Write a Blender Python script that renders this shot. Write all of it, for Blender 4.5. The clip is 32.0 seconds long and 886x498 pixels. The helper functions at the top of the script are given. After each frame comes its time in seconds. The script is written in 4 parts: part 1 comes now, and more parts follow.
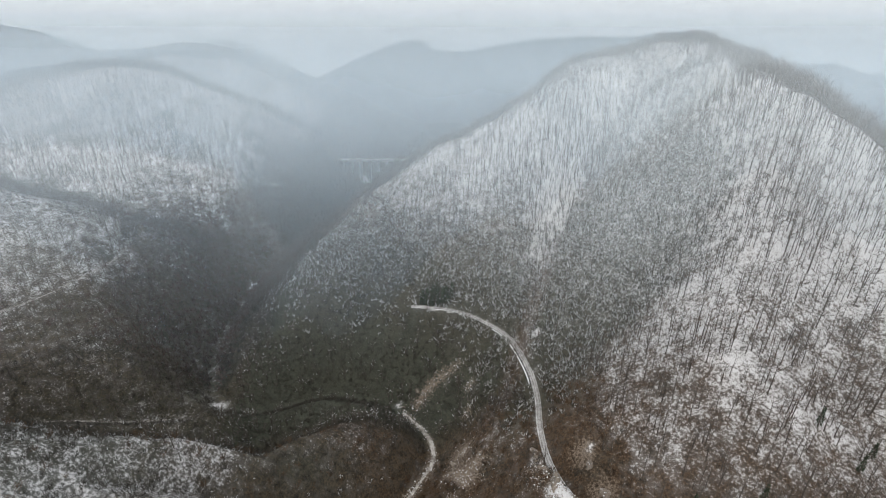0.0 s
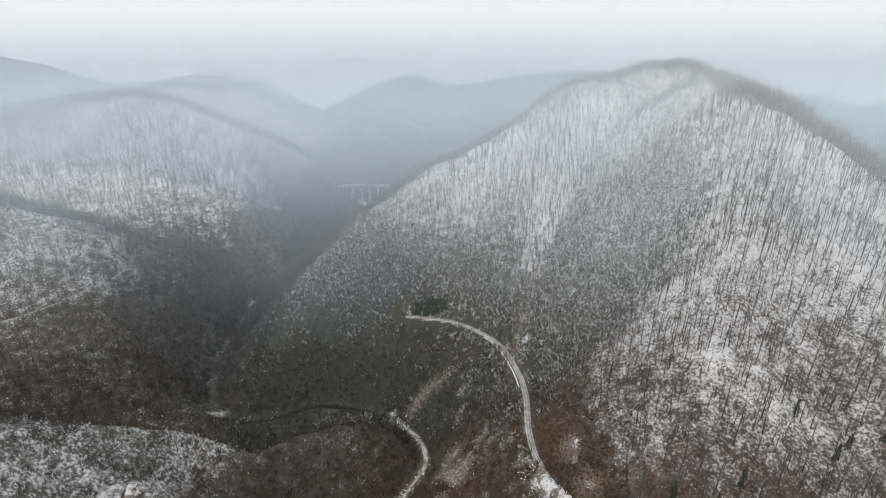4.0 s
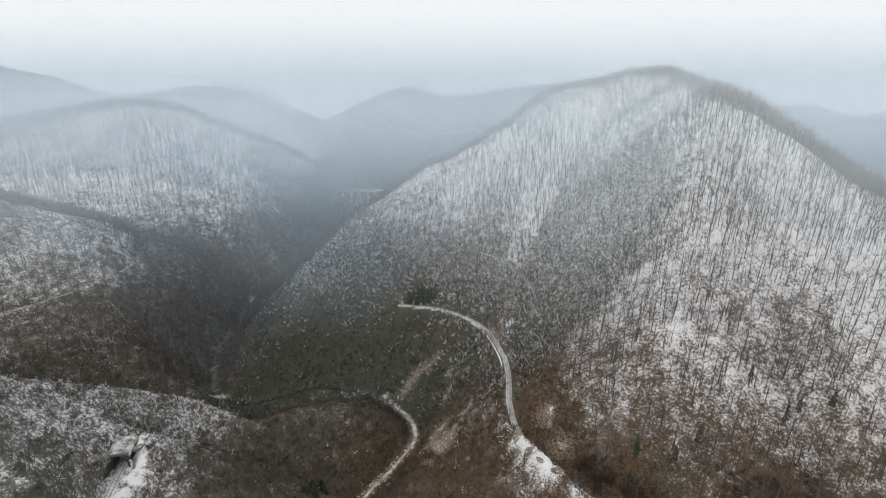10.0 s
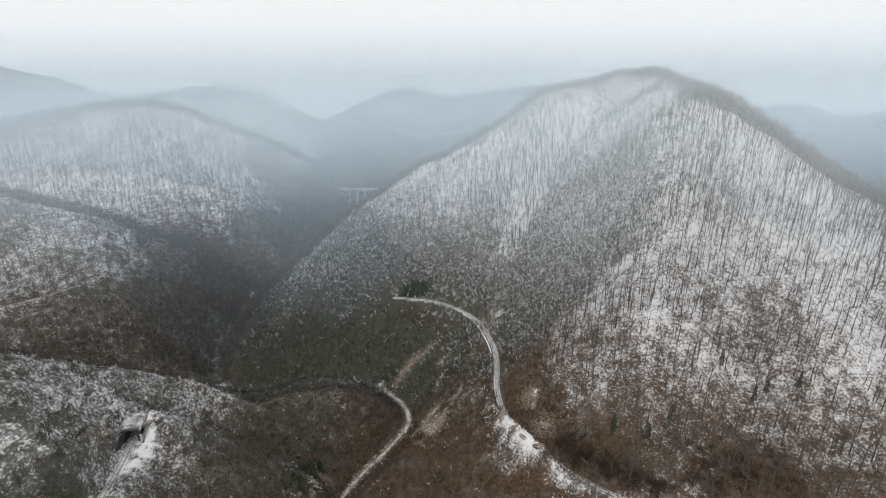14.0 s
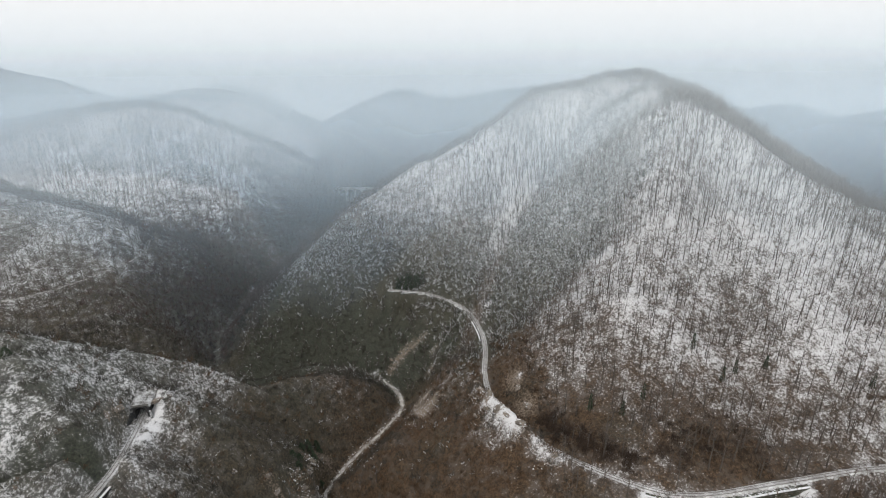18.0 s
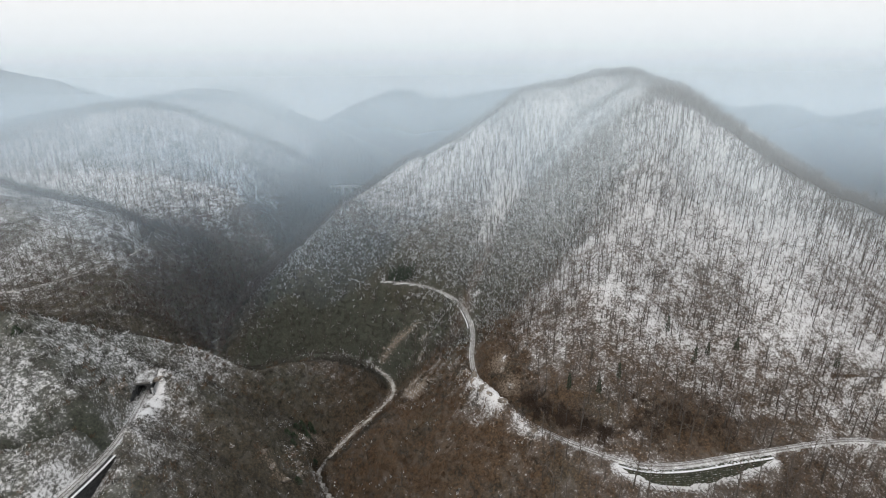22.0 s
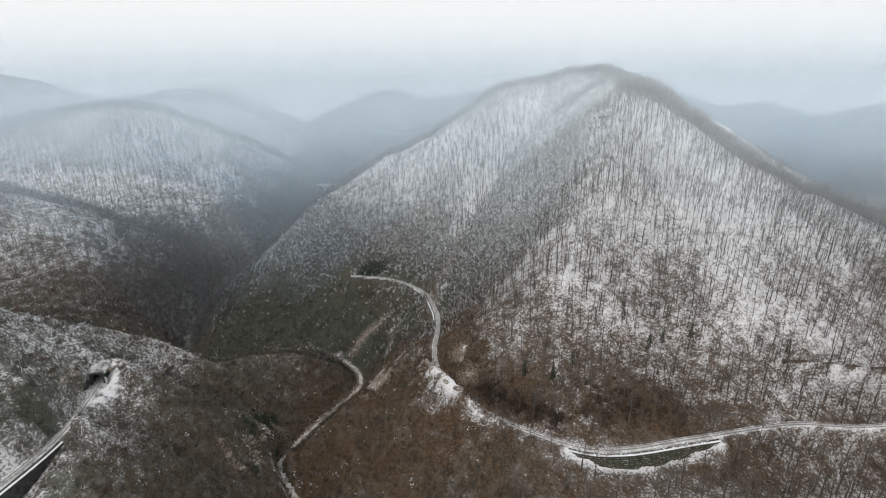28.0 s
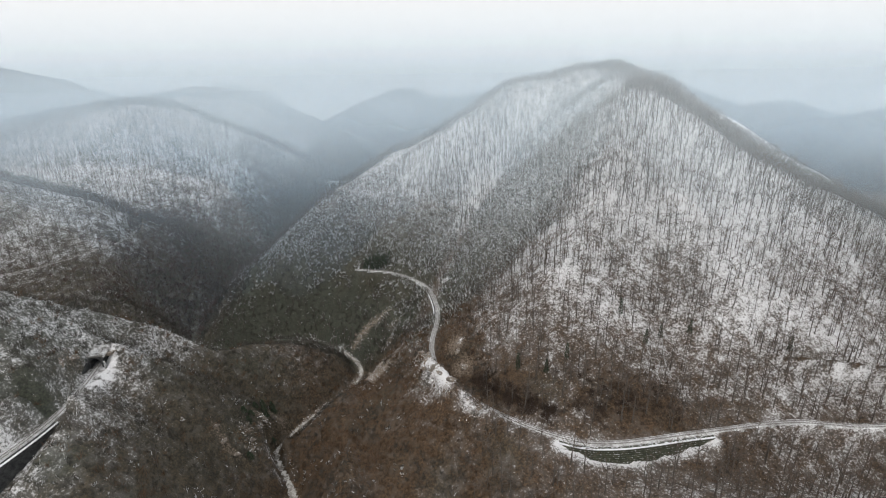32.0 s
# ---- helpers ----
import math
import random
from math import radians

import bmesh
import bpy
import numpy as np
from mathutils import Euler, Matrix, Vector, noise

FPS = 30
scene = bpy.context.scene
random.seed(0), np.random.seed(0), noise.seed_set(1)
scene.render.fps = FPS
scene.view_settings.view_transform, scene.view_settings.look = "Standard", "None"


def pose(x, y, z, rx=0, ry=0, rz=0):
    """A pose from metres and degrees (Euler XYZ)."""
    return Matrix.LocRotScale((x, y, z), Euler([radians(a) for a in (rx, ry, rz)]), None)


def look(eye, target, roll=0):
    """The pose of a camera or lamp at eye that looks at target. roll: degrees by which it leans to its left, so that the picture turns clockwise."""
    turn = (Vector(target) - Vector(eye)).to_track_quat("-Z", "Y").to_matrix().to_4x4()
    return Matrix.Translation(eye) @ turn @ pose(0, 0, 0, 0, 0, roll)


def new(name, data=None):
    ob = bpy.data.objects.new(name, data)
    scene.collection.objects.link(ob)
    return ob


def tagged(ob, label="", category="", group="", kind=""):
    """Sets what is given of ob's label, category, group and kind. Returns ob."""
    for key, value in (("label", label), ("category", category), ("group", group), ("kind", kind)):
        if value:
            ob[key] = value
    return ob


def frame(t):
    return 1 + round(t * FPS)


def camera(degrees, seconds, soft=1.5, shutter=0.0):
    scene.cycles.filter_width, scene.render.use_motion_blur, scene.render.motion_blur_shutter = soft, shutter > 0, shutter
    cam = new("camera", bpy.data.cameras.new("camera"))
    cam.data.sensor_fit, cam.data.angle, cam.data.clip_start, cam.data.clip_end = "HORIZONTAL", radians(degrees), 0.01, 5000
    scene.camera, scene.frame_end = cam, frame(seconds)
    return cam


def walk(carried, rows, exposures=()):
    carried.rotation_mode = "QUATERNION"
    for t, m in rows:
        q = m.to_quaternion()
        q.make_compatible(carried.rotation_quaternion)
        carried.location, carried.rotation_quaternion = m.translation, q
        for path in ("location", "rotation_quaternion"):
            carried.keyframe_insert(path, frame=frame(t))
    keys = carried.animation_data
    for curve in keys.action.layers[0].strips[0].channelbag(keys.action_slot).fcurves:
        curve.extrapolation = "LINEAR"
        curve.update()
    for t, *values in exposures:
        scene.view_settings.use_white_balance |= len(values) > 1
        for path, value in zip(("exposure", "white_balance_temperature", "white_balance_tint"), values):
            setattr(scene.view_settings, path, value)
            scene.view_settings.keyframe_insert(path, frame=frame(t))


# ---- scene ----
cam = camera(80.3, 32.0, soft=1.1)
METRES, EYE, TILT, LEAN, TURN = 140.0, 220.0, -27.0, 0.0, 0.0
ROWS = [
    (0.0, 0.0, 0.0, 0.0, -0.0, 0.0, -0.0),
    (0.5, 0.0043, -0.0097, -0.0122, 0.1, 0.5, -0.01),
    (1.0, 0.0086, -0.0202, -0.0248, 0.13, 1.01, -0.01),
    (1.5, 0.0141, -0.0308, -0.038, 0.16, 1.49, -0.01),
    (2.0, 0.02, -0.0412, -0.0511, 0.17, 1.88, 0.02),
    (2.5, 0.026, -0.0518, -0.0645, 0.19, 2.26, 0.02),
    (3.0, 0.0316, -0.0627, -0.0784, 0.19, 2.65, 0.03),
    (3.5, 0.0372, -0.0743, -0.0934, 0.2, 3.08, 0.06),
    (5.5, 0.0578, -0.1275, -0.1571, 0.19, 4.98, 0.15),
    (6.0, 0.0632, -0.1419, -0.1706, 0.21, 5.07, 0.14),
    (6.5, 0.068, -0.1562, -0.1826, 0.22, 5.06, 0.14),
    (7.0, 0.0733, -0.1694, -0.1936, 0.23, 5.06, 0.14),
    (7.5, 0.0785, -0.1821, -0.2036, 0.23, 5.05, 0.14),
    (8.0, 0.0834, -0.1943, -0.2117, 0.26, 5.04, 0.12),
    (8.5, 0.0879, -0.206, -0.2173, 0.29, 5.03, 0.15),
    (9.0, 0.092, -0.2174, -0.2219, 0.29, 5.03, 0.12),
    (9.5, 0.0956, -0.2286, -0.2266, 0.29, 5.02, 0.16),
    (10.0, 0.0997, -0.2398, -0.2313, 0.3, 5.03, 0.14),
    (10.5, 0.1032, -0.2515, -0.2363, 0.3, 5.03, 0.16),
    (11.0, 0.1074, -0.2639, -0.2413, 0.3, 5.03, 0.14),
    (11.5, 0.1121, -0.2771, -0.2467, 0.31, 5.04, 0.13),
    (12.0, 0.117, -0.291, -0.2522, 0.32, 5.04, 0.15),
    (12.5, 0.1221, -0.3055, -0.2578, 0.31, 5.04, 0.18),
    (13.0, 0.1271, -0.3201, -0.2635, 0.29, 5.05, 0.19),
    (13.5, 0.1318, -0.3347, -0.2689, 0.28, 5.06, 0.18),
    (14.0, 0.1365, -0.3495, -0.2745, 0.26, 5.07, 0.21),
    (14.5, 0.1415, -0.364, -0.2799, 0.26, 5.06, 0.24),
    (16.5, 0.1591, -0.4261, -0.306, 0.19, 5.15, 0.31),
    (17.0, 0.1647, -0.441, -0.3119, 0.19, 5.17, 0.33),
    (17.5, 0.1705, -0.4562, -0.3175, 0.19, 5.16, 0.35),
    (18.0, 0.1764, -0.4712, -0.3241, 0.19, 5.18, 0.36),
    (18.5, 0.1824, -0.4858, -0.3316, 0.17, 5.19, 0.37),
    (19.0, 0.1885, -0.4999, -0.3396, 0.17, 5.22, 0.37),
    (19.5, 0.1945, -0.5136, -0.3478, 0.16, 5.24, 0.39),
    (20.0, 0.201, -0.5271, -0.3559, 0.14, 5.26, 0.4),
    (20.5, 0.2068, -0.5399, -0.364, 0.11, 5.27, 0.39),
    (21.0, 0.213, -0.5519, -0.3718, 0.09, 5.27, 0.45),
    (21.5, 0.2183, -0.5624, -0.3789, 0.06, 5.28, 0.48),
    (22.0, 0.2228, -0.5708, -0.3856, 0.04, 5.3, 0.51),
    (22.5, 0.228, -0.5773, -0.3904, 0.03, 5.29, 0.54),
    (23.0, 0.2359, -0.5822, -0.395, -0.03, 5.3, 0.61),
    (23.5, 0.2453, -0.5856, -0.3998, -0.16, 5.34, 0.69),
    (24.0, 0.258, -0.5872, -0.4044, -0.21, 5.35, 0.75),
    (24.5, 0.2732, -0.588, -0.409, -0.24, 5.36, 0.78),
    (25.0, 0.2896, -0.5882, -0.4136, -0.25, 5.39, 0.79),
    (25.5, 0.3058, -0.5886, -0.4173, -0.28, 5.41, 0.79),
    (27.5, 0.3605, -0.59, -0.4313, -0.43, 5.46, 0.88),
    (28.0, 0.3727, -0.5899, -0.4345, -0.47, 5.46, 0.9),
    (28.5, 0.3839, -0.5902, -0.4385, -0.49, 5.47, 0.92),
    (29.0, 0.3959, -0.5904, -0.4419, -0.52, 5.45, 0.94),
    (29.5, 0.4066, -0.5898, -0.4463, -0.56, 5.45, 0.96),
    (30.0, 0.4173, -0.5901, -0.4506, -0.56, 5.45, 0.97),
    (30.5, 0.4289, -0.59, -0.4553, -0.56, 5.46, 0.97),
    (31.0, 0.4401, -0.5893, -0.4598, -0.54, 5.46, 0.97),
    (31.5, 0.4504, -0.5885, -0.4646, -0.04, 5.46, 0.79),
    (32.0, 0.4624, -0.5866, -0.4698, 1.45, 5.5, 0.14),
]
walk(cam, [(t, pose(0, 0, EYE, TILT, LEAN, TURN) @ pose(METRES * x, METRES * y, METRES * z, 90 + pitch, roll, yaw)) for t, x, y, z, yaw, pitch, roll in ROWS])

# ---- sky and light: a bright overcast winter day ----
world = bpy.data.worlds.new("overcast_sky")
scene.world = world
world.use_nodes = True
wt = world.node_tree
wt.nodes.clear()
sky = wt.nodes.new("ShaderNodeTexSky")
sky.sky_type = "NISHITA"
sky.sun_disc = False
sky.sun_elevation, sky.sun_rotation = radians(38), radians(215)
sky.dust_density = 4.0
sky_dim = wt.nodes.new("ShaderNodeVectorMath")
sky_dim.operation = "SCALE"
sky_dim.inputs[3].default_value = 0.09
wt.links.new(sky.outputs[0], sky_dim.inputs[0])
cloud = wt.nodes.new("ShaderNodeMixRGB")
cloud.inputs[0].default_value = 0.92
cloud.inputs[2].default_value = (1.08, 1.095, 1.115, 1)
wt.links.new(sky_dim.outputs[0], cloud.inputs[1])
back = wt.nodes.new("ShaderNodeBackground")
back.inputs[1].default_value = 1.0
wt.links.new(cloud.outputs[0], back.inputs[0])
wout = wt.nodes.new("ShaderNodeOutputWorld")
wt.links.new(back.outputs[0], wout.inputs[0])
sun_data = bpy.data.lights.new("sun", "SUN")
sun_data.energy, sun_data.angle, sun_data.color = 0.9, radians(25), (1.0, 0.90, 0.78)
sun = new("sun", sun_data)
sun.matrix_world = look((-200, -300, 600), (60, 200, 0))
scene.view_settings.exposure = 0.0


# ---- materials ----
class Nodes:
    """A small hand for building node materials."""

    def __init__(self, name, rough=0.85):
        self.mat = bpy.data.materials.new(name)
        self.mat.use_nodes = True
        self.t = self.mat.node_tree
        self.bsdf = self.t.nodes["Principled BSDF"]
        self.bsdf.inputs["Roughness"].default_value = rough
        self.bsdf.inputs["Specular IOR Level"].default_value = 0.25

    def node(self, kind, **inputs):
        n = self.t.nodes.new(kind)
        for k, v in inputs.items():
            n.inputs[k].default_value = v
        return n

    def link(self, a, b):
        self.t.links.new(a, b)

    def place(self):
        return self.node("ShaderNodeNewGeometry").outputs["Position"]

    def local(self):
        return self.node("ShaderNodeTexCoord").outputs["Object"]

    def noise(self, where, scale, detail=4.0, rough=0.6):
        n = self.node("ShaderNodeTexNoise", Scale=scale, Detail=detail, Roughness=rough)
        self.link(where, n.inputs["Vector"])
        return n.outputs[0]

    def math(self, op, a, b=0.0, clamp=False):
        n = self.t.nodes.new("ShaderNodeMath")
        n.operation, n.use_clamp = op, clamp
        for i, v in ((0, a), (1, b)):
            if isinstance(v, (int, float)):
                n.inputs[i].default_value = v
            else:
                self.link(v, n.inputs[i])
        return n.outputs[0]

    def span(self, v, a, b, c=0.0, d=1.0):
        n = self.node("ShaderNodeMapRange")
        self.link(v, n.inputs["Value"])
        n.interpolation_type = "SMOOTHSTEP"
        for k, x in zip(("From Min", "From Max", "To Min", "To Max"), (a, b, c, d)):
            n.inputs[k].default_value = x
        return n.outputs[0]

    def mix(self, f, a, b):
        n = self.t.nodes.new("ShaderNodeMixRGB")
        for i, v in ((0, f), (1, a), (2, b)):
            if isinstance(v, (int, float)):
                n.inputs[i].default_value = v
            elif isinstance(v, tuple):
                n.inputs[i].default_value = (*v, 1)
            else:
                self.link(v, n.inputs[i])
        return n.outputs[0]

    def attribute(self, name):
        n = self.t.nodes.new("ShaderNodeAttribute")
        n.attribute_name = name
        return n.outputs["Fac"]

    def bump(self, v, strength, distance):
        n = self.node("ShaderNodeBump", Strength=strength, Distance=distance)
        self.link(v, n.inputs["Height"])
        self.link(n.outputs[0], self.bsdf.inputs["Normal"])

    def colour(self, c):
        if isinstance(c, tuple):
            self.bsdf.inputs["Base Color"].default_value = (*c, 1)
        else:
            self.link(c, self.bsdf.inputs["Base Color"])
        return self.mat


def mottled(name, a, b, scale, rough=0.85, grain=6.0, bump=0.3, island=0.0, snow=0.0, frost=0.0):
    """A surface of two colours in patches, with finer grain, and snow lying on what faces up."""
    m = Nodes(name, rough)
    p = m.place()
    big, fine = m.noise(p, scale), m.noise(p, scale * grain, 3.0)
    f = m.span(m.math("ADD", m.math("MULTIPLY", big, 0.6), m.math("MULTIPLY", fine, 0.4)), 0.35, 0.65)
    c = m.mix(f, a, b)
    if island:
        r = m.node("ShaderNodeNewGeometry").outputs["Random Per Island"]
        c = m.mix(m.span(r, 0, 1, 0, island), c, tuple(min(1.0, v * 2.0 + 0.03) for v in b))
    if frost:
        r = m.node("ShaderNodeNewGeometry").outputs["Random Per Island"]
        c = m.mix(m.span(r, 1 - frost - 0.05, 1 - frost + 0.05), c, (0.80, 0.81, 0.83))
    if snow:
        up = m.node("ShaderNodeSeparateXYZ")
        m.link(m.node("ShaderNodeNewGeometry").outputs["Normal"], up.inputs[0])
        s = m.math("MULTIPLY", m.span(up.outputs[2], 0.25, 0.6), m.span(m.noise(p, scale * 2.2), 0.62 - snow * 0.35, 0.7 - snow * 0.35))
        c = m.mix(s, c, (0.78, 0.80, 0.83))
    m.colour(c)
    if bump:
        m.bump(fine, bump, 0.2)
    return m.mat


def ground_material():
    """Snow in patches over leaf litter, scrub earth and bare rock, by the cover that lies on each place."""
    m = Nodes("snowy_forest_floor", 0.9)
    p = m.place()
    n1, n2, n3, n4 = m.noise(p, 0.028, 3.0), m.noise(p, 0.16, 5.0, 0.65), m.noise(p, 0.85, 4.0, 0.7), m.noise(p, 3.2, 3.0)
    litter = m.mix(m.span(n3, 0.35, 0.65), (0.028, 0.020, 0.013), (0.105, 0.066, 0.038))
    litter = m.mix(m.span(n2, 0.4, 0.7), litter, (0.07, 0.05, 0.034))
    green = m.mix(m.span(n3, 0.3, 0.7), (0.03, 0.034, 0.027), (0.075, 0.08, 0.06))
    earth = m.mix(m.attribute("green"), litter, green)
    rock = m.mix(m.span(n4, 0.3, 0.7), (0.07, 0.055, 0.043), (0.25, 0.20, 0.155))
    earth = m.mix(m.span(m.math("ADD", m.attribute("rock"), m.span(n3, 0.25, 0.75, -0.7, 0.5)), 0.3, 0.8), earth, rock)
    h = m.math("ADD", m.math("MULTIPLY", n2, 0.26), m.math("MULTIPLY", n3, 0.50))
    h = m.math("ADD", h, m.math("MULTIPLY", n1, 0.12))
    h = m.math("ADD", h, m.math("MULTIPLY", n4, 0.16))
    edge = m.math("SUBTRACT", h, m.math("SUBTRACT", 0.70, m.math("MULTIPLY", m.attribute("cover"), 0.36)))
    s = m.span(edge, -0.04, 0.07)
    dust = m.span(m.math("ADD", m.attribute("cover"), m.span(n2, 0.3, 0.7, -0.15, 0.15)), 0.1, 1.0)
    s = m.math("ADD", m.math("MULTIPLY", s, 0.7), m.math("MULTIPLY", dust, 0.28), True)
    snow = m.mix(m.span(n4, 0.3, 0.7), (0.62, 0.625, 0.64), (0.78, 0.78, 0.79))
    m.colour(m.mix(s, earth, snow))
    m.bump(h, 0.7, 1.2)
    return m.mat


def mist_material(name, low, high, top, tint, start, full, soft):
    """A sheet standing in for thin mist: what is not let through is scattered to both sides. It thickens with height.
    """
    m = Nodes(name)
    m.t.nodes.remove(m.bsdf)
    out = m.t.nodes["Material Output"]
    sep = m.node("ShaderNodeSeparateXYZ")
    p = m.place()
    m.link(p, sep.inputs[0])
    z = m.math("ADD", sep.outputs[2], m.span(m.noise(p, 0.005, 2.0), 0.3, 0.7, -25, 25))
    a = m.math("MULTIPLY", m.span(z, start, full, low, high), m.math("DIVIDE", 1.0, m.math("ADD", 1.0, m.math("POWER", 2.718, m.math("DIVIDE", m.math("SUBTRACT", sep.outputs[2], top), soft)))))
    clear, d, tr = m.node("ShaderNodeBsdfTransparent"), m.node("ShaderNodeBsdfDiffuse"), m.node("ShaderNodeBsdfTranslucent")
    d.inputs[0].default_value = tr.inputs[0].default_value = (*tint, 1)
    half, whole = m.node("ShaderNodeMixShader"), m.node("ShaderNodeMixShader")
    half.inputs[0].default_value = 0.25
    m.link(d.outputs[0], half.inputs[1])
    m.link(tr.outputs[0], half.inputs[2])
    m.link(a, whole.inputs[0])
    m.link(clear.outputs[0], whole.inputs[1])
    m.link(half.outputs[0], whole.inputs[2])
    m.link(whole.outputs[0], out.inputs[0])
    return m.mat


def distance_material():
    """The bright white distance: sky glow and horizon haze put into emission, a little greyer below."""
    m = Nodes("glowing_distance")
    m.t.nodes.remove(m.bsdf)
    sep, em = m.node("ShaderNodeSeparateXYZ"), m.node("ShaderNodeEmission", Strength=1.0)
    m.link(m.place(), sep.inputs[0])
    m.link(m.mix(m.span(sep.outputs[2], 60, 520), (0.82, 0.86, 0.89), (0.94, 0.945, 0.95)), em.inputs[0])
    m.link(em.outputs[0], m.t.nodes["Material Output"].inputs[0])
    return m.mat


DISTANCE = distance_material()
GROUND = ground_material()
BARK = mottled("grey_bark", (0.036, 0.031, 0.027), (0.095, 0.082, 0.070), 1.2, island=0.3, bump=0.0)
TWIG = mottled("bare_twigs", (0.09, 0.078, 0.068), (0.16, 0.138, 0.122), 0.6, island=0.12, bump=0.0)
RUST_TWIG = mottled("rusty_undergrowth_twigs", (0.05, 0.036, 0.026), (0.115, 0.078, 0.052), 0.1, island=0.4, bump=0.0)
NEAR_TWIG = mottled("dark_bare_twigs", (0.072, 0.052, 0.039), (0.15, 0.11, 0.082), 0.5, island=0.12, bump=0.0)
BROWN_TWIG = mottled("brown_scrub_twigs", (0.029, 0.021, 0.014), (0.112, 0.067, 0.038), 0.05, island=0.4, bump=0.0)
GREEN_TWIG = mottled("dark_evergreen_scrub", (0.027, 0.026, 0.023), (0.070, 0.065, 0.056), 0.12, island=0.3, bump=0.0)
NEEDLE = mottled("ivy_and_needles", (0.02, 0.032, 0.02), (0.05, 0.07, 0.04), 0.8, bump=0.0)
FROST_TWIG = mottled("frosted_crown_twigs", (0.075, 0.072, 0.066), (0.13, 0.124, 0.114), 0.6, island=0.2, bump=0.0, frost=0.15)
DARK_BRUSH = mottled("dark_brown_brush_twigs", (0.034, 0.025, 0.02), (0.08, 0.057, 0.044), 0.2, island=0.15, bump=0.0)
WOOD_TWIG = mottled("dark_wood_twigs", (0.05, 0.046, 0.042), (0.11, 0.10, 0.09), 0.3, island=0.3, bump=0.0)
RED_TWIG = mottled("reddish_valley_twigs", (0.042, 0.028, 0.025), (0.10, 0.064, 0.056), 0.03, island=0.3, bump=0.0)
FROST = mottled("frosted_twigs", (0.032, 0.034, 0.028), (0.075, 0.074, 0.064), 0.08, island=0.2, bump=0.0, frost=0.34)
BALLAST = mottled("snowy_ballast", (0.17, 0.16, 0.15), (0.80, 0.81, 0.82), 0.16, grain=12)
GRAVEL = mottled("frozen_gravel_road", (0.07, 0.056, 0.045), (0.60, 0.58, 0.55), 0.22, grain=5)
STEEL = mottled("rusty_rail_steel", (0.06, 0.045, 0.04), (0.12, 0.09, 0.075), 2.0, rough=0.5, bump=0)
SLEEPER = mottled("weathered_sleeper", (0.14, 0.13, 0.12), (0.55, 0.55, 0.55), 0.9)
MOSSWALL = mottled("mossy_wall_stone", (0.03, 0.035, 0.024), (0.085, 0.088, 0.064), 0.5, grain=5, bump=0.5, snow=0.25)
DARKWALL = mottled("dark_wall_stone", (0.02, 0.022, 0.023), (0.07, 0.07, 0.07), 0.6, grain=5, bump=0.5)
STONE = mottled("grey_ashlar", (0.05, 0.048, 0.045), (0.13, 0.125, 0.115), 0.7, bump=0.4)
PALE = mottled("pale_viaduct_stone", (0.36, 0.36, 0.35), (0.58, 0.58, 0.57), 0.4)
ROCK = mottled("limestone_outcrop", (0.10, 0.09, 0.08), (0.26, 0.22, 0.18), 0.5, bump=0.6, snow=0.12)
SNOW = mottled("old_snow", (0.68, 0.70, 0.72), (0.82, 0.83, 0.85), 0.8, bump=0.4)
SOOT = mottled("sooty_tunnel_lining", (0.012, 0.012, 0.013), (0.03, 0.03, 0.03), 1.0)
HEAP = mottled("snow_over_scrub_and_rubble", (0.045, 0.04, 0.032), (0.50, 0.51, 0.52), 0.5, grain=5)
RUBBLE = mottled("pale_broken_stone", (0.16, 0.135, 0.11), (0.34, 0.30, 0.26), 0.6, bump=0.0, frost=0.22)


# ---- the lie of the land: ridge lines (x, y, z) with the fall to their left and right ----
RIDGES = [
    ([(169, 71, 6), (134, 198, 75), (222, 342, 155), (241, 419, 158), (250, 556, 167)], 0.73, 0.63, 12),
    ([(250, 556, 168), (190, 536, 164), (126, 511, 151), (84, 472, 129), (40, 430, 100), (-48, 413, 25), (-130, 380, -38), (-166, 360, -50)], 0.74, 0.85, 12),
    ([(84, 480, 126), (48, 476, 108), (12, 470, 92), (-13, 465, 77), (-35, 456, 55), (-63, 446, 24), (-92, 432, -2), (-144, 405, -34), (-172, 382, -46)], 0.5, 0.8, 10),
    ([(226, 453, 159), (266, 385, 121), (375, 262, 74), (430, 160, 55)], 0.57, 0.7, 12),
    ([(-330, 120, 122), (-154, 114, 100), (-138, 121, 90), (-113, 139, 64), (-89, 157, 34), (-54, 205, 6), (-34, 230, -9)], 1.26, 0.64, 10),
    ([(-523, 415, 111), (-408, 398, 81), (-336, 405, 59), (-302, 415, 40), (-284, 430, 20), (-262, 440, -14)], 0.7, 0.36, 12),
    ([(-697, 902, 79), (-508, 850, 105), (-434, 830, 100), (-356, 810, 76), (-290, 795, 53), (-245, 785, 31), (-170, 772, -3)], 0.66, 0.25, 16),
    ([(250, 556, 167), (285, 570, 160), (308, 560, 153), (336, 500, 125), (350, 450, 108), (364, 420, 94), (395, 390, 64), (449, 330, 52), (560, 260, 40)], 0.6, 0.6, 14),
    ([(300, 40, 24), (190, 62, 14), (122, 84, 15)], 0.46, 0.6, 8),
    ([(122, 84, 15), (90, 104, 25), (67, 125, 28), (53, 147, 27.5), (46, 168, 19), (37, 180, 2)], 0.68, 0.8, 4),
]
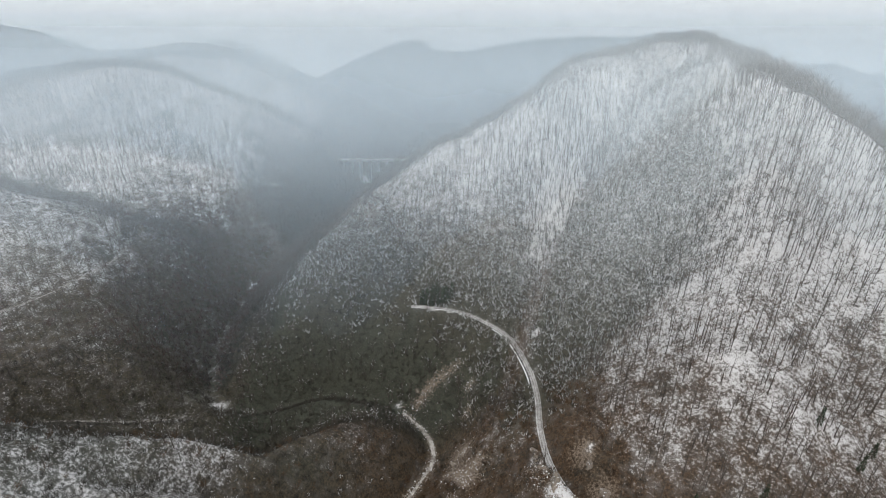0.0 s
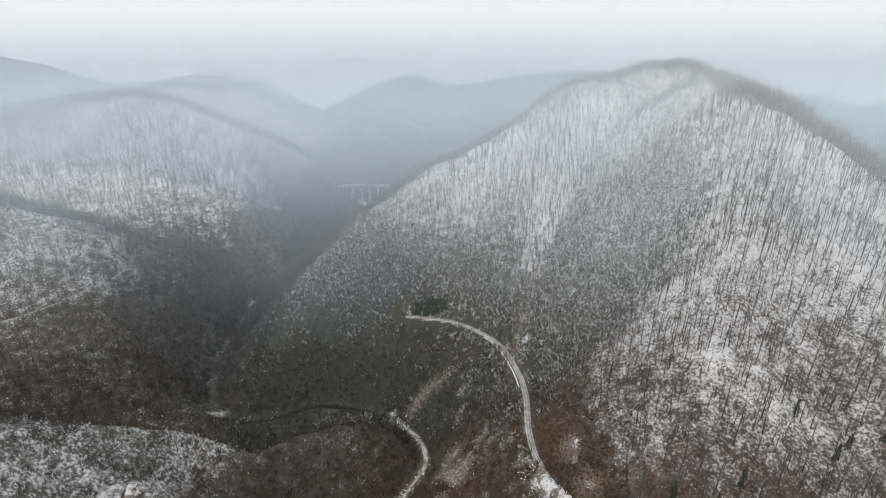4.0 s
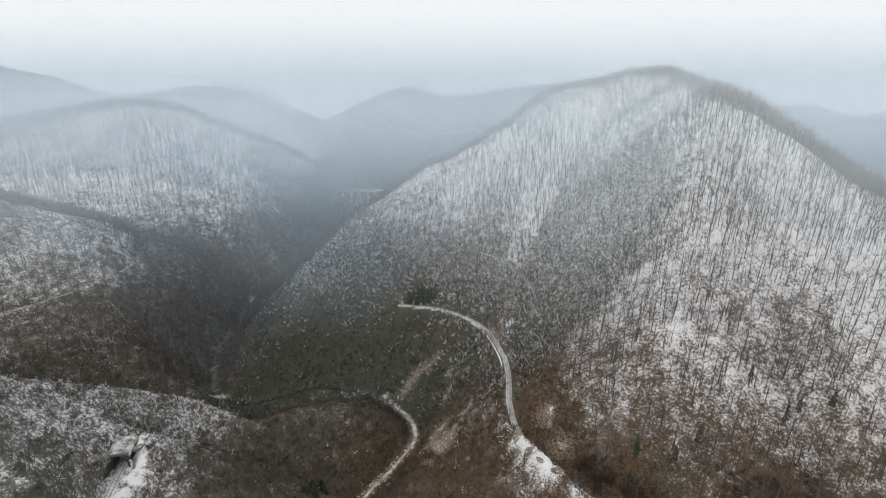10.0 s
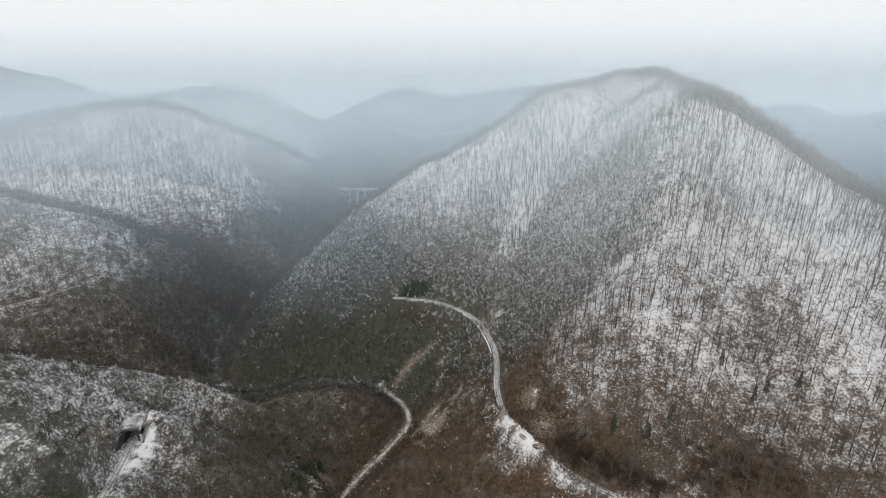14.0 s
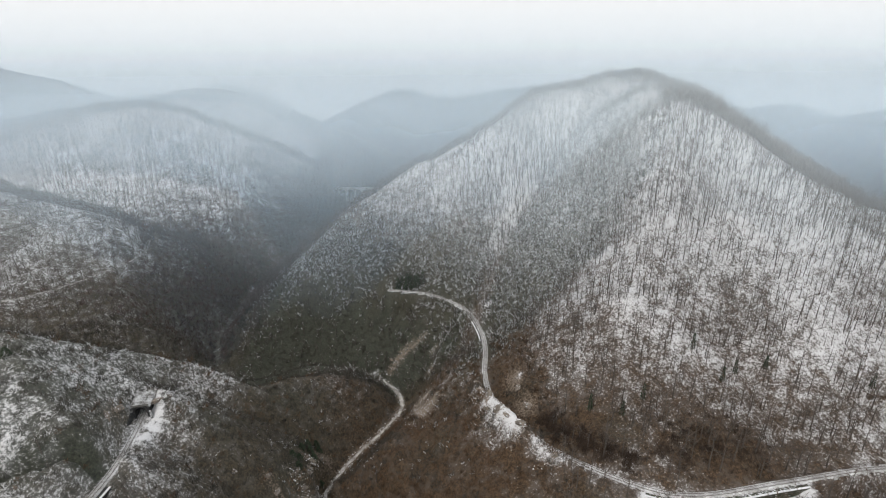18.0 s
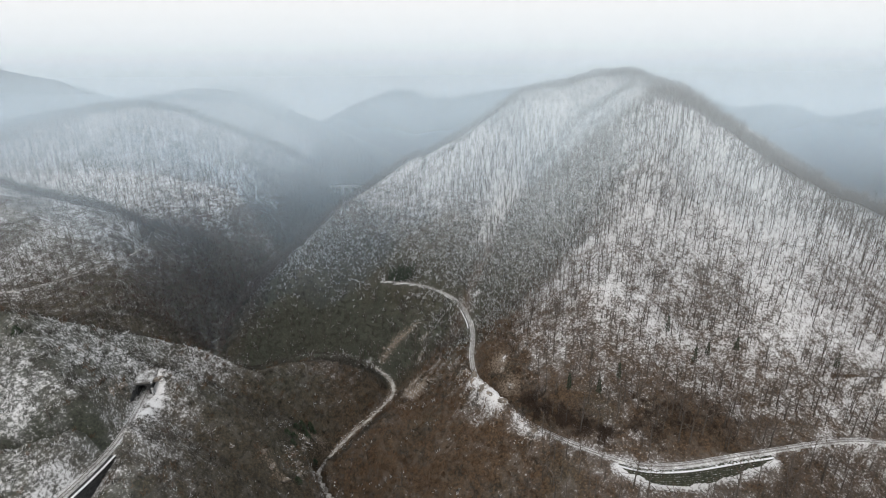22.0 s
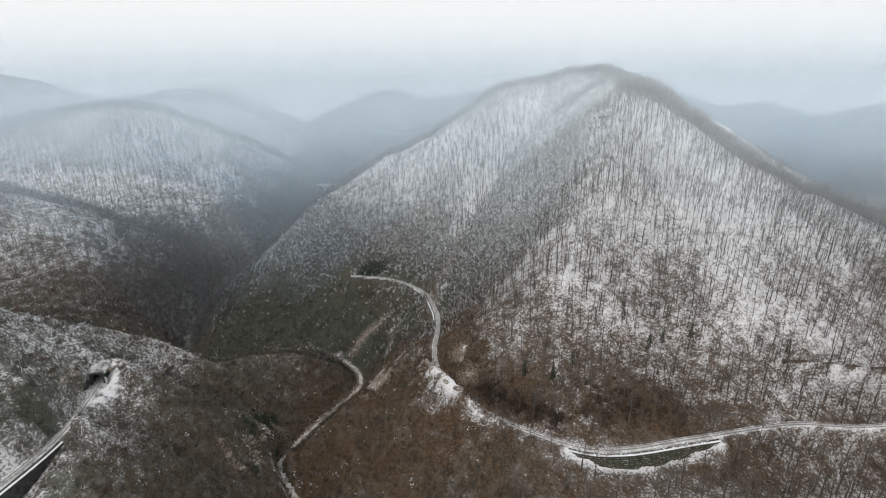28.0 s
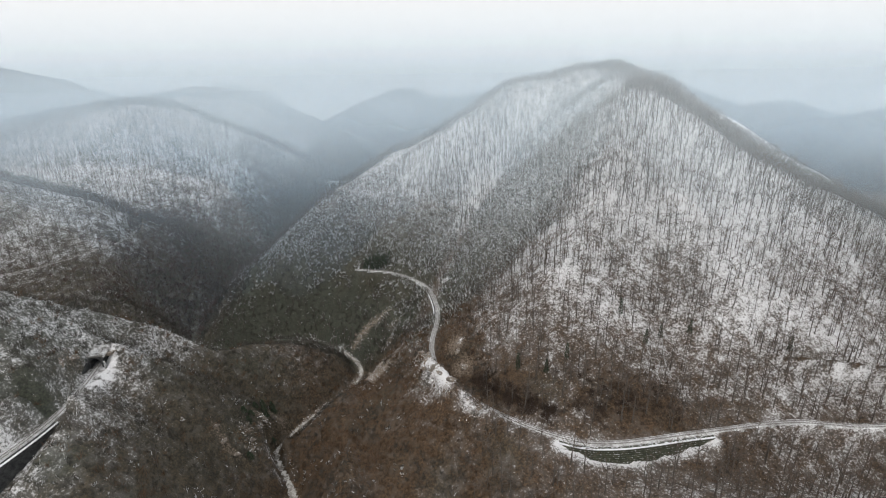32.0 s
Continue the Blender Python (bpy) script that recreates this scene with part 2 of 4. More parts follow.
FAR_RIDGES = [
    ([(-900, 1180, 80), (-620, 1090, 100), (-486, 1050, 122), (-384, 1030, 110), (-308, 1020, 70), (-243, 1010, 27), (-176, 1000, -12), (-98, 990, -50)], 0.5, 0.42, 20),
    ([(-560, 1760, -70), (-410, 1700, -83), (-256, 1700, -8), (-163, 1700, 43), (-108, 1700, 63), (7, 1700, 29), (108, 1700, 35), (216, 1700, 57), (394, 1700, 71), (760, 1780, 82)], 0.5, 0.4, 30),
    ([(-1700, 1350, 240), (-1060, 1250, 156), (-952, 1250, 135), (-890, 1250, 101), (-800, 1240, 40)], 0.5, 0.4, 25),
    ([(560, 1350, -40), (712, 1300, 8), (847, 1300, 46), (917, 1300, 50), (1040, 1300, 11), (1150, 1300, -20)], 0.5, 0.35, 25),
    ([(1250, 1950, -110), (1459, 1900, -74), (1557, 1900, -61), (1630, 1900, -45), (2200, 1980, 30)], 0.5, 0.35, 25),
]


def tent(X, Y, pts, sl, sr, rnd):
    best = None
    for (x0, y0, z0), (x1, y1, z1) in zip(pts[:-1], pts[1:]):
        dx, dy = x1 - x0, y1 - y0
        L2 = dx * dx + dy * dy
        u = np.clip(((X - x0) * dx + (Y - y0) * dy) / L2, 0, 1)
        ex, ey = X - x0 - u * dx, Y - y0 - u * dy
        d = np.sqrt(ex * ex + ey * ey)
        side = (dx * (Y - y0) - dy * (X - x0)) / np.sqrt(L2)
        s = sr + (sl - sr) * (0.5 + 0.5 * np.clip(side / 20.0, -1, 1))
        h = z0 + u * (z1 - z0) - s * (np.sqrt(d * d + rnd * rnd) - rnd)
        best = h if best is None else np.maximum(best, h)
    return best


def smax(a, b, k):
    t = np.clip(0.5 + 0.5 * (a - b) / k, 0, 1)
    return b + (a - b) * t + k * t * (1 - t)


def spline(pts, step):
    """A smooth line through pts, resampled every step metres."""
    p = np.array(pts, float)
    p = np.vstack([2 * p[0] - p[1], p, 2 * p[-1] - p[-2]])
    out = []
    for a, b, c, d in zip(p[:-3], p[1:-2], p[2:-1], p[3:]):
        n = max(2, int(np.linalg.norm(c - b) / step))
        for t in np.linspace(0, 1, n, endpoint=False):
            out.append(0.5 * (2 * b + (c - a) * t + (2 * a - 5 * b + 4 * c - d) * t * t + (3 * b - a - 3 * c + d) * t ** 3))
    out.append(p[-2])
    return np.array(out)


def along(X, Y, line):
    """Distance to a line and its height at the nearest place; far places are skipped."""
    d = np.full(X.shape, 1e9)
    z = np.zeros(X.shape)
    for (x0, y0, z0), (x1, y1, z1) in zip(line[:-1], line[1:]):
        dx, dy = x1 - x0, y1 - y0
        L2 = dx * dx + dy * dy + 1e-9
        u = np.clip(((X - x0) * dx + (Y - y0) * dy) / L2, 0, 1)
        e = np.hypot(X - x0 - u * dx, Y - y0 - u * dy)
        m = e < d
        d = np.where(m, e, d)
        z = np.where(m, z0 + u * (z1 - z0), z)
    return d, z


def ripple(X, Y, wave, seed):
    """Smooth bumps without a grid: a few sines of turning directions."""
    r = np.random.RandomState(seed)
    out = np.zeros(X.shape)
    for i in range(7):
        a, ph, f = r.uniform(0, math.pi * 2), r.uniform(0, 6.28), r.uniform(0.6, 1.7)
        wx = X + 0.35 * wave * np.sin(Y / wave * 3.1 + ph)
        out += np.sin((wx * math.cos(a) + Y * math.sin(a)) * 6.28 * f / wave + ph) / (0.6 + f)
    return out / 3.0


def raw_land(X, Y):
    floor = np.clip(-32 - 0.055 * (Y - 150), -62, -20) - 0.12 * np.maximum(0, np.hypot(X, Y) - 1100)
    h = floor
    for r in RIDGES:
        h = smax(h, tent(X, Y, *r), 7.0)
    for r in FAR_RIDGES:
        h = smax(h, tent(X, Y, *r), 14.0)
    h = h + 2.6 * ripple(X, Y, 95, 3) + 0.9 * ripple(X, Y, 31, 4)
    return h


# ---- railway, roads and stream ----
RAIL_EAST = spline([(470, 205, 25), (400, 160, 24), (340, 126, 23), (300, 112, 22.5), (263, 107, 22), (229, 110, 22), (179, 102, 22), (138, 95, 22),
                    (114, 99, 22), (82, 119, 22), (62, 143, 21), (51, 168, 19.5), (49, 192, 18.5), (51.5, 220, 18), (50, 243, 18), (42, 272, 18), (28, 289, 18), (10, 302, 18), (-12, 307, 18), (-22, 308, 18)], 4)
RAIL_WEST = spline([(-113.7, 120.5, 52), (-112.6, 116, 52), (-109, 98, 52), (-107, 82, 52), (-107.5, 68, 52), (-111, 50, 52), (-117, 28, 52), (-126, 0, 52), (-138, -30, 52)], 4)
GRAVEL_LINE = spline([(-12, 60, -26), (-20, 92, -27), (-25, 112, -28), (-38, 132, -28), (-43, 143, -28), (-34, 167, -28), (-17, 194, -28), (-6, 216, -28), (-10, 236, -29), (-26, 257, -31)], 5)
STREAM = spline([(-22, 250, -31), (-40, 268, -33), (-80, 276, -34.5), (-120, 262, -35), (-148, 270, -36), (-163, 290, -38), (-180, 335, -42), (-183, 390, -46), (-188, 450, -50), (-155, 549, -56),
                 (-140, 611, -58), (-110, 767, -61), (-60, 1000, -63)], 8)
VALLEY_ROAD = spline([(-340, 210, -2), (-290, 222, -5), (-256, 225, -9), (-225, 234, -15), (-195, 239, -21), (-161, 250, -29)], 6)
HILL_ROAD = spline([(-340, 262, 31), (-300, 272, 30), (-276, 299, 29), (-266, 330, 27), (-265, 385, 20), (-300, 470, 8), (-297, 486, 7), (-286, 496, 7)], 6)
FOREST_PATH = spline([(243, 140, 40), (262, 137, 40), (290, 132, 40), (330, 138, 41)], 6)

BANK = spline([(-112, 78, 57), (-119, 72, 56), (-127, 67.5, 55.5), (-138, 64, 56), (-156, 62, 57)], 5)
MOUTH = np.array([(-111.2, 109, 51.9), (-113.0, 117.5, 51.9)])
SPUR = [(43.5, 184, 19), (44.5, 166, 27), (50.5, 149.5, 33), (57, 138, 34.5), (62, 131, 33.5), (69, 122.5, 31), (76, 115.5, 28.5), (87, 107, 26.5), (97, 100, 24)]
PORTAL_HILL = [(-138, 126, 74), (-120, 121.5, 64), (-107, 120.5, 60.5)]


def offset(line, d):
    """The line moved d metres to its right."""
    t = np.gradient(line[:, :2], axis=0)
    t /= np.linalg.norm(t, axis=1)[:, None]
    out = line.copy()
    out[:, 0] += t[:, 1] * d
    out[:, 1] -= t[:, 0] * d
    return out


def stretch(line, a, b, axis=0):
    """The part of a line between two values of x or y."""
    return line[(line[:, axis] >= min(a, b)) & (line[:, axis] <= max(a, b))]


def lens(line, depth, power):
    """The line let down by up to depth in its middle."""
    out = line.copy()
    u = np.linspace(0, 1, len(line))
    out[:, 2] -= depth * np.sin(u * math.pi) ** power
    return out


WALL_EAST = offset(stretch(RAIL_EAST, 112, 188), -4.3)
FOOT_EAST = offset(lens(WALL_EAST, 7.6, 0.75), -3.4)
WALL_BEND = offset(stretch(stretch(RAIL_EAST, 228, 286, 1), 20, 60), -3.0)
WALL_WEST = offset(stretch(RAIL_WEST, 76, -20, 1), -4.0)
FOOT_WEST = offset(WALL_WEST, -3.2)
FOOT_WEST[:, 2] -= np.minimum(13, 0.27 * (76 - FOOT_WEST[:, 1]))


def shelf(h, X, Y, line, half, blend):
    d, z = along(X, Y, line)
    w = np.clip((half + blend - d) / blend, 0, 1)
    w = w * w * (3 - 2 * w)
    return h + (z - h) * w


def gorge(h, X, Y, line, half, slope):
    d, z = along(X, Y, line)
    return -smax(-h, -(z + slope * np.maximum(0, d - half)), 4.0)


def land(X, Y):
    X, Y = np.asarray(X, float), np.asarray(Y, float)
    h = raw_land(X, Y)
    near = (Y < 1100) & (abs(X) < 520)
    if near.any():
        x, y, g = X[near], Y[near], h[near]
        g = gorge(g, x, y, STREAM, 3, 0.88)
        g = gorge(g, x, y, GRAVEL_LINE, 4, 1.15)
        g = gorge(g, x, y, VALLEY_ROAD, 3, 1.1)
        g = smax(g, tent(x, y, PORTAL_HILL, 1.1, 1.1, 2), 1.5)
        g = smax(g, tent(x, y, SPUR, 1.15, 1.5, 1.0), 0.8)
        for line, half, blend in ((HILL_ROAD, 2.5, 5), (FOREST_PATH, 1.2, 2.5), (BANK, 1.5, 3), (GRAVEL_LINE, 2.5, 3), (FOOT_EAST, 3.2, 3), (RAIL_WEST, 4.2, 1.8), (FOOT_WEST, 3.0, 2.6), (RAIL_EAST, 3.0, 1.8), (MOUTH, 4.2, 1.2)):
            g = shelf(g, x, y, line, half, blend)
        h[near] = g
    return h


# ---- building hands ----
def mesh_object(name, verts, faces, material, smooth=False):
    me = bpy.data.meshes.new(name)
    me.from_pydata([tuple(v) for v in verts], [], [tuple(f) for f in faces])
    me.materials.append(material)
    if smooth:
        me.polygons.foreach_set("use_smooth", [True] * len(me.polygons))
    me.update()
    return new(name, me)


def fast_mesh(name, verts, tris, material):
    """A mesh of triangles from two arrays."""
    me = bpy.data.meshes.new(name)
    n = len(tris)
    me.vertices.add(len(verts))
    me.vertices.foreach_set("co", np.ascontiguousarray(verts, dtype=np.float32).ravel())
    me.loops.add(n * 3)
    me.loops.foreach_set("vertex_index", np.ascontiguousarray(tris, dtype=np.int32).ravel())
    me.polygons.add(n)
    me.polygons.foreach_set("loop_start", np.arange(0, n * 3, 3, dtype=np.int32))
    me.materials.append(material)
    me.update(calc_edges=True)
    return me


def part(name, bm, material, parent, label=""):
    """One bmesh as one mesh object under a thing or a part."""
    me = bpy.data.meshes.new(name)
    bm.to_mesh(me)
    bm.free()
    me.materials.append(material)
    ob = new(name, me)
    ob.parent = parent
    return tagged(ob, label) if label else ob


def box(bm, x0, x1, y0, y1, z0, z1, m=Matrix(), bevel=0.0):
    made = bmesh.ops.create_cube(bm, size=1.0, matrix=m @ Matrix.Translation(((x0 + x1) / 2, (y0 + y1) / 2, (z0 + z1) / 2)) @ Matrix.Diagonal((x1 - x0, y1 - y0, z1 - z0, 1)))
    if bevel:
        bmesh.ops.bevel(bm, geom=list({e for v in made["verts"] for e in v.link_edges}), offset=bevel, segments=1, affect="EDGES")


def sweep(bm, line, profile, closed=True):
    """Carry a profile of (across to the right, up) along a line."""
    t = np.gradient(line[:, :2], axis=0)
    t /= np.linalg.norm(t, axis=1)[:, None]
    rows = []
    for p, d in zip(line, t):
        rows.append([bm.verts.new((p[0] + d[1] * a, p[1] - d[0] * a, p[2] + b)) for a, b in profile])
    n = len(profile)
    for r, s in zip(rows[:-1], rows[1:]):
        for i in range(n if closed else n - 1):
            bm.faces.new((r[i], r[(i + 1) % n], s[(i + 1) % n], s[i]))
    if closed:
        bm.faces.new(rows[0])
        bm.faces.new(rows[-1][::-1])
    bmesh.ops.recalc_face_normals(bm, faces=bm.faces)


def step01(v, a, b):
    t = np.clip((v - a) / (b - a), 0, 1)
    return t * t * (3 - 2 * t)


# ---- the ground: one sheet, fine near the walk and coarse to the horizon ----
def axis(lo, hi, fine, far_lo, far_hi):
    mid = list(np.arange(lo, hi, fine))
    out, s, v = [], fine, hi
    while v < far_hi:
        out.append(v)
        s *= 1.09
        v += s
    low, s, v = [], fine * 1.09, lo - fine
    while v > far_lo:
        low.append(v)
        s *= 1.09
        v -= s
    return np.array(low[::-1] + mid + out + [far_hi])


def spot(X, Y, x, y, r):
    return np.exp(-((X - x) ** 2 + (Y - y) ** 2) / (r * r))


def gully_x(Y):
    return np.interp(Y, (200, 300, 334, 410, 469, 511), (20, 62, 74, 111, 144, 169))


def rib_x(Y):
    return np.interp(Y, (190, 210, 233, 243, 285, 340, 420, 520), (60, 76, 106, 146, 172, 196, 215, 235))


def thicket(X, Y, Z):
    """Dense frosted thicket: between the gully and the rib, and on the lower western flank."""
    mid = step01(X - gully_x(Y), 2, 14) * step01(rib_x(Y) - X + 8 * ripple(X, Y, 28, 74), -14, 30) * step01(Y, 185, 215) * (1 - 0.65 * step01(Y, 330, 470))
    flank = step01(gully_x(Y) - X, -6, 10) * step01(75 - Z + 8 * ripple(X, Y, 40, 5), 0, 45) * step01(X, -150, -110) * step01(Y, 215, 245)
    return np.clip(np.maximum(mid, flank), 0, 1)


# bare earth and rock: x, y, radius, strength
SCARS = ((68, 152, 8, 0.9), (64, 171, 7, 0.9), (10, 208, 8, 1.0), (5, 193, 8, 0.9), (13, 181, 7, 0.7), (-16, 260, 6, 0.8), (-8, 266, 6, 0.7), (1, 268, 6, 0.65), (9, 269, 4, 0.5), (17, 250, 5, 0.6), (14, 234, 4, 0.6), (18, 192, 5, 0.9), (11, 186, 5, 0.9), (4, 172, 4, 0.7), (-51, 148, 6, 0.6), (-52, 130, 5, 0.5), (-118, 104, 5, 0.6),
         (47, 150, 6, 0.5), (-46, 160, 6, 0.9), (-57, 113, 4, 0.7), (-62, 117, 3.5, 0.6), (-51, 110, 3.5, 0.6))
# lingering snow: x, y, radius, strength
SNOW_SPOTS = ((48, 152, 4.2, 0.8), (54.5, 140, 4.2, 0.85), (60, 131, 4.2, 0.8), (57.5, 135.5, 3.4, 0.5), (51, 146, 3.4, 0.5), (72, 117, 3.4, 0.4), (43, 140, 5, 0.25), (67, 121, 4, 0.36), (77, 112, 4, 0.3), (43, 172, 4, 0.36), (48, 130, 4, 0.25), (-40, 127, 3, 0.45), (-34, 117, 3, 0.4), (-44, 136, 2.5, 0.35), (57, 261, 2.5, 0.7), (67, 172, 2.5, 0.6), (2, 263, 4, 0.4), (18, 248, 5, 0.35), (-29, 264, 3.5, 0.6),
              (-106.5, 114, 2.2, 0.9), (-108, 118, 2.0, 0.7), (-105.5, 108, 1.8, 0.9), (-104.5, 101, 1.8, 0.8), (-103.8, 94, 1.6, 0.5), (-118, 776, 13, 0.9), (-150, 266, 5, 0.7), (-290, 488, 8, 0.5), (-188, 450, 6, 0.4), (-155, 549, 6, 0.5), (-30, 775, 8, 0.6))


def scar(X, Y):
    return np.clip(sum(k * spot(X, Y, x, y, w) for x, y, w, k in SCARS), 0, 1)


def cover_of(X, Y, Z):
    """How much of a place snow covers, how green and how rocky it is."""
    patch = ripple(X, Y, 60, 9)
    c = 0.32 + 0.40 * step01(Z, 5, 110) + 0.07 * patch
    th = thicket(X, Y, Z)
    c = c * (1 - th) + th * (0.16 + 0.31 * step01(Z, 0, 90))
    gx_ = gully_x(Y)
    c = c + 0.28 * np.exp(-((X - gx_ + 7) / 12) ** 2) * step01(Y, 290, 340)
    c = c + 0.12 * step01(X, 120, 160) * step01(-Y, -210, -160) * step01(Y, 118, 130)
    brown = step01(X, -105, -70) * step01(-X, -100, -60) * step01(-Y, -215, -170)
    c = c - 0.16 * brown
    valley = step01(-Z, -12, 14) * step01(Y, 180, 240)
    c = c - (0.15 - 0.1 * step01(-X, 120, 170)) * valley
    hill_b = step01(-X, 95, 125) * step01(-Y, -190, -150)
    c = c * (1 - hill_b) + hill_b * (0.40 + 0.14 * patch)
    left = step01(-X, 150, 230) * step01(Y, 250, 330)
    c = c * (1 - left) + left * (0.20 + 0.27 * step01(Z, -20, 45) + 0.13 * step01(Y, 460, 540) + 0.08 * patch)
    c = c - 0.22 * spot(X, Y, 150, 118, 24) - 0.3 * spot(X, Y, 92, 128, 12) - 0.22 * spot(X, Y, 256, 143, 9)
    c = c - 0.04 * step01(X, 120, 160) * step01(-Y, -260, -200) + 0.12 * step01(X, 110, 170) * step01(-Y, -100, -75) - 0.05 * step01(X, 70, 120) * step01(-Y, -260, -200) * step01(Y, 125, 145) + 0.1 * step01(X, 190, 260)
    for line, w, k in ((RAIL_EAST, 3.5, 0.12), (WALL_EAST, 2.2, 0.6), (FOOT_EAST, 2.4, 0.22), (RAIL_WEST, 4.0, 0.1), (VALLEY_ROAD, 2, 0.12), (HILL_ROAD, 2.0, 0.1), (offset(FOREST_PATH, 1.0), 0.9, 0.12), (offset(FOREST_PATH, -1.8), 1.6, -0.6), (BANK, 2.2, -0.6), (STREAM, 2.5, 0.1)):
        d, _ = along(X, Y, line)
        c = c + k * np.exp(-(d / w) ** 2)
    d, _ = along(X, Y, BANK)
    green = np.clip(0.75 * th + np.exp(-(d / 3) ** 2) + 0.4 * step01(-X, 100, 130) + 0.2 * valley + 0.45 * step01(-X, 20, 60) * step01(-Y, -215, -190) + 0.3 * patch * patch, 0, 1)
    rock = scar(X, Y)
    c = c - 0.25 * rock
    for x, y, w, k in SNOW_SPOTS:
        c = c + k * spot(X, Y, x, y, w)
    return np.clip(c, 0.02, 0.97), green, np.clip(rock, 0, 1)


gx, gy = axis(-330, 440, 2.5, -4600, 4600), axis(35, 600, 2.5, -2500, 4700)
GX, GY = np.meshgrid(gx, gy)
GZ = land(GX, GY)
nx, ny = len(gx), len(gy)
idx = np.arange(nx * ny).reshape(ny, nx)
quad = np.stack([idx[:-1, :-1], idx[:-1, 1:], idx[1:, 1:], idx[1:, :-1]], -1).reshape(-1, 4)
tris = np.concatenate([quad[:, [0, 1, 2]], quad[:, [0, 2, 3]]])
ground_mesh = fast_mesh("ground", np.stack([GX.ravel(), GY.ravel(), GZ.ravel()], 1), tris, GROUND)
ground_mesh.polygons.foreach_set("use_smooth", np.ones(len(tris), dtype=bool))
for attr, vals in zip(("cover", "green", "rock"), cover_of(GX.ravel(), GY.ravel(), GZ.ravel())):
    ground_mesh.attributes.new(attr, "FLOAT", "POINT").data.foreach_set("value", np.ascontiguousarray(vals, dtype=np.float32))
ground = tagged(new("ground", ground_mesh), "steep valley sides with patchy snow over brown leaf litter", "ground", kind="structure")


# ---- bare winter trees and scrub ----
def frustum(V, T, p0, p1, r0, r1, n=3):
    p0, p1 = np.array(p0, float), np.array(p1, float)
    d = p1 - p0
    a = np.cross(d, (0.3, 0.9, 0.1))
    a /= np.linalg.norm(a)
    b = np.cross(d, a)
    b /= np.linalg.norm(b)
    k = len(V)
    for i in range(n):
        c, s = math.cos(i * 2 * math.pi / n), math.sin(i * 2 * math.pi / n)
        V.append(p0 + (a * c + b * s) * r0)
        V.append(p1 + (a * c + b * s) * r1)
    for i in range(n):
        j = (i + 1) % n
        T.append((k + 2 * i, k + 2 * j, k + 2 * j + 1))
        T.append((k + 2 * i, k + 2 * j + 1, k + 2 * i + 1))


def twig(V, T, r, p, d, length, w):
    """A thin tapering twig."""
    d = np.array(d, float)
    d /= np.linalg.norm(d)
    a = np.cross(d, (r.uniform(-1, 1), r.uniform(-1, 1), r.uniform(-1, 1)))
    a /= np.linalg.norm(a) + 1e-6
    k = len(V)
    V += [p - a * w, p + a * w, p + d * length]
    T.append((k, k + 1, k + 2))


def bare_tree(seed, height, thick, limbs, twigs, sides, twig_w, spread=0.23):
    """A leafless beech: a tall stem, steep limbs in its upper half, and a haze of twigs. Returns stem and crown."""
    r = np.random.RandomState(seed)
    V, T, W, U = [], [], [], []
    lean = np.array((r.uniform(-0.05, 0.05), r.uniform(-0.05, 0.05), 0))
    knots = [np.array((0, 0, -0.8))]
    for f in (0.3, 0.62, 1.0):
        knots.append(np.array((0, 0, height * f)) + lean * height * f + r.uniform(-0.18, 0.18, 3) * (f < 1))
    radii = (thick, thick * 0.8, thick * 0.5, thick * 0.1)
    for i in range(3):
        frustum(V, T, knots[i], knots[i + 1], radii[i], radii[i + 1], sides)

    def stem(f):
        f = min(max(f, 0), 1)
        s = np.interp(f, (0, 0.3, 0.62, 1.0), (0, 1, 2, 3))
        i = min(int(s), 2)
        return knots[i] + (knots[i + 1] - knots[i]) * (s - i)

    tips = []
    for i in range(limbs):
        f = r.uniform(0.36, 0.92)
        a = i * 2.4 + r.uniform(-0.5, 0.5)
        reach = height * spread * (1.25 - f) * r.uniform(0.7, 1.3) * 1.5
        rise = height * r.uniform(0.12, 0.24)
        p = stem(f)
        mid = p + np.array((math.cos(a) * reach * 0.6, math.sin(a) * reach * 0.6, rise * 0.45))
        end = p + np.array((math.cos(a) * reach, math.sin(a) * reach, rise))
        frustum(V, T, p, mid, thick * 0.34, thick * 0.22, 3)
        frustum(V, T, mid, end, thick * 0.22, thick * 0.06, 3)
        tips += [(p, mid), (mid, end), (mid, end)]
    tips.append((stem(0.8), stem(1.0)))
    for i in range(twigs):
        p, e = tips[r.randint(len(tips))]
        q = p + (e - p) * r.uniform(0.15, 1.0)
        d = (e - p) / (np.linalg.norm(e - p) + 1e-6) + r.normal(0, 0.55, 3) + np.array((0, 0, 0.35))
        twig(W, U, r, q, d, height * r.uniform(0.07, 0.16), twig_w)
    return np.array(V), np.array(T), np.array(W), np.array(U)


def bush(seed, size, twigs, w):
    """A leafless shrub: many stems fanning from the root."""
    r = np.random.RandomState(seed)
    V, T = [], []
    for i in range(twigs):
        a, lean = r.uniform(0, 6.28), abs(r.normal(0, 0.55))
        d = np.array((math.cos(a) * math.sin(lean), math.sin(a) * math.sin(lean), math.cos(lean)))
        q = np.array((r.normal(0, size * 0.16), r.normal(0, size * 0.16), -0.2)) + d * size * r.uniform(0, 0.45)
        twig(V, T, r, q, d + r.normal(0, 0.25, 3), size * r.uniform(0.4, 0.75), w)
    return np.array(V), np.array(T)


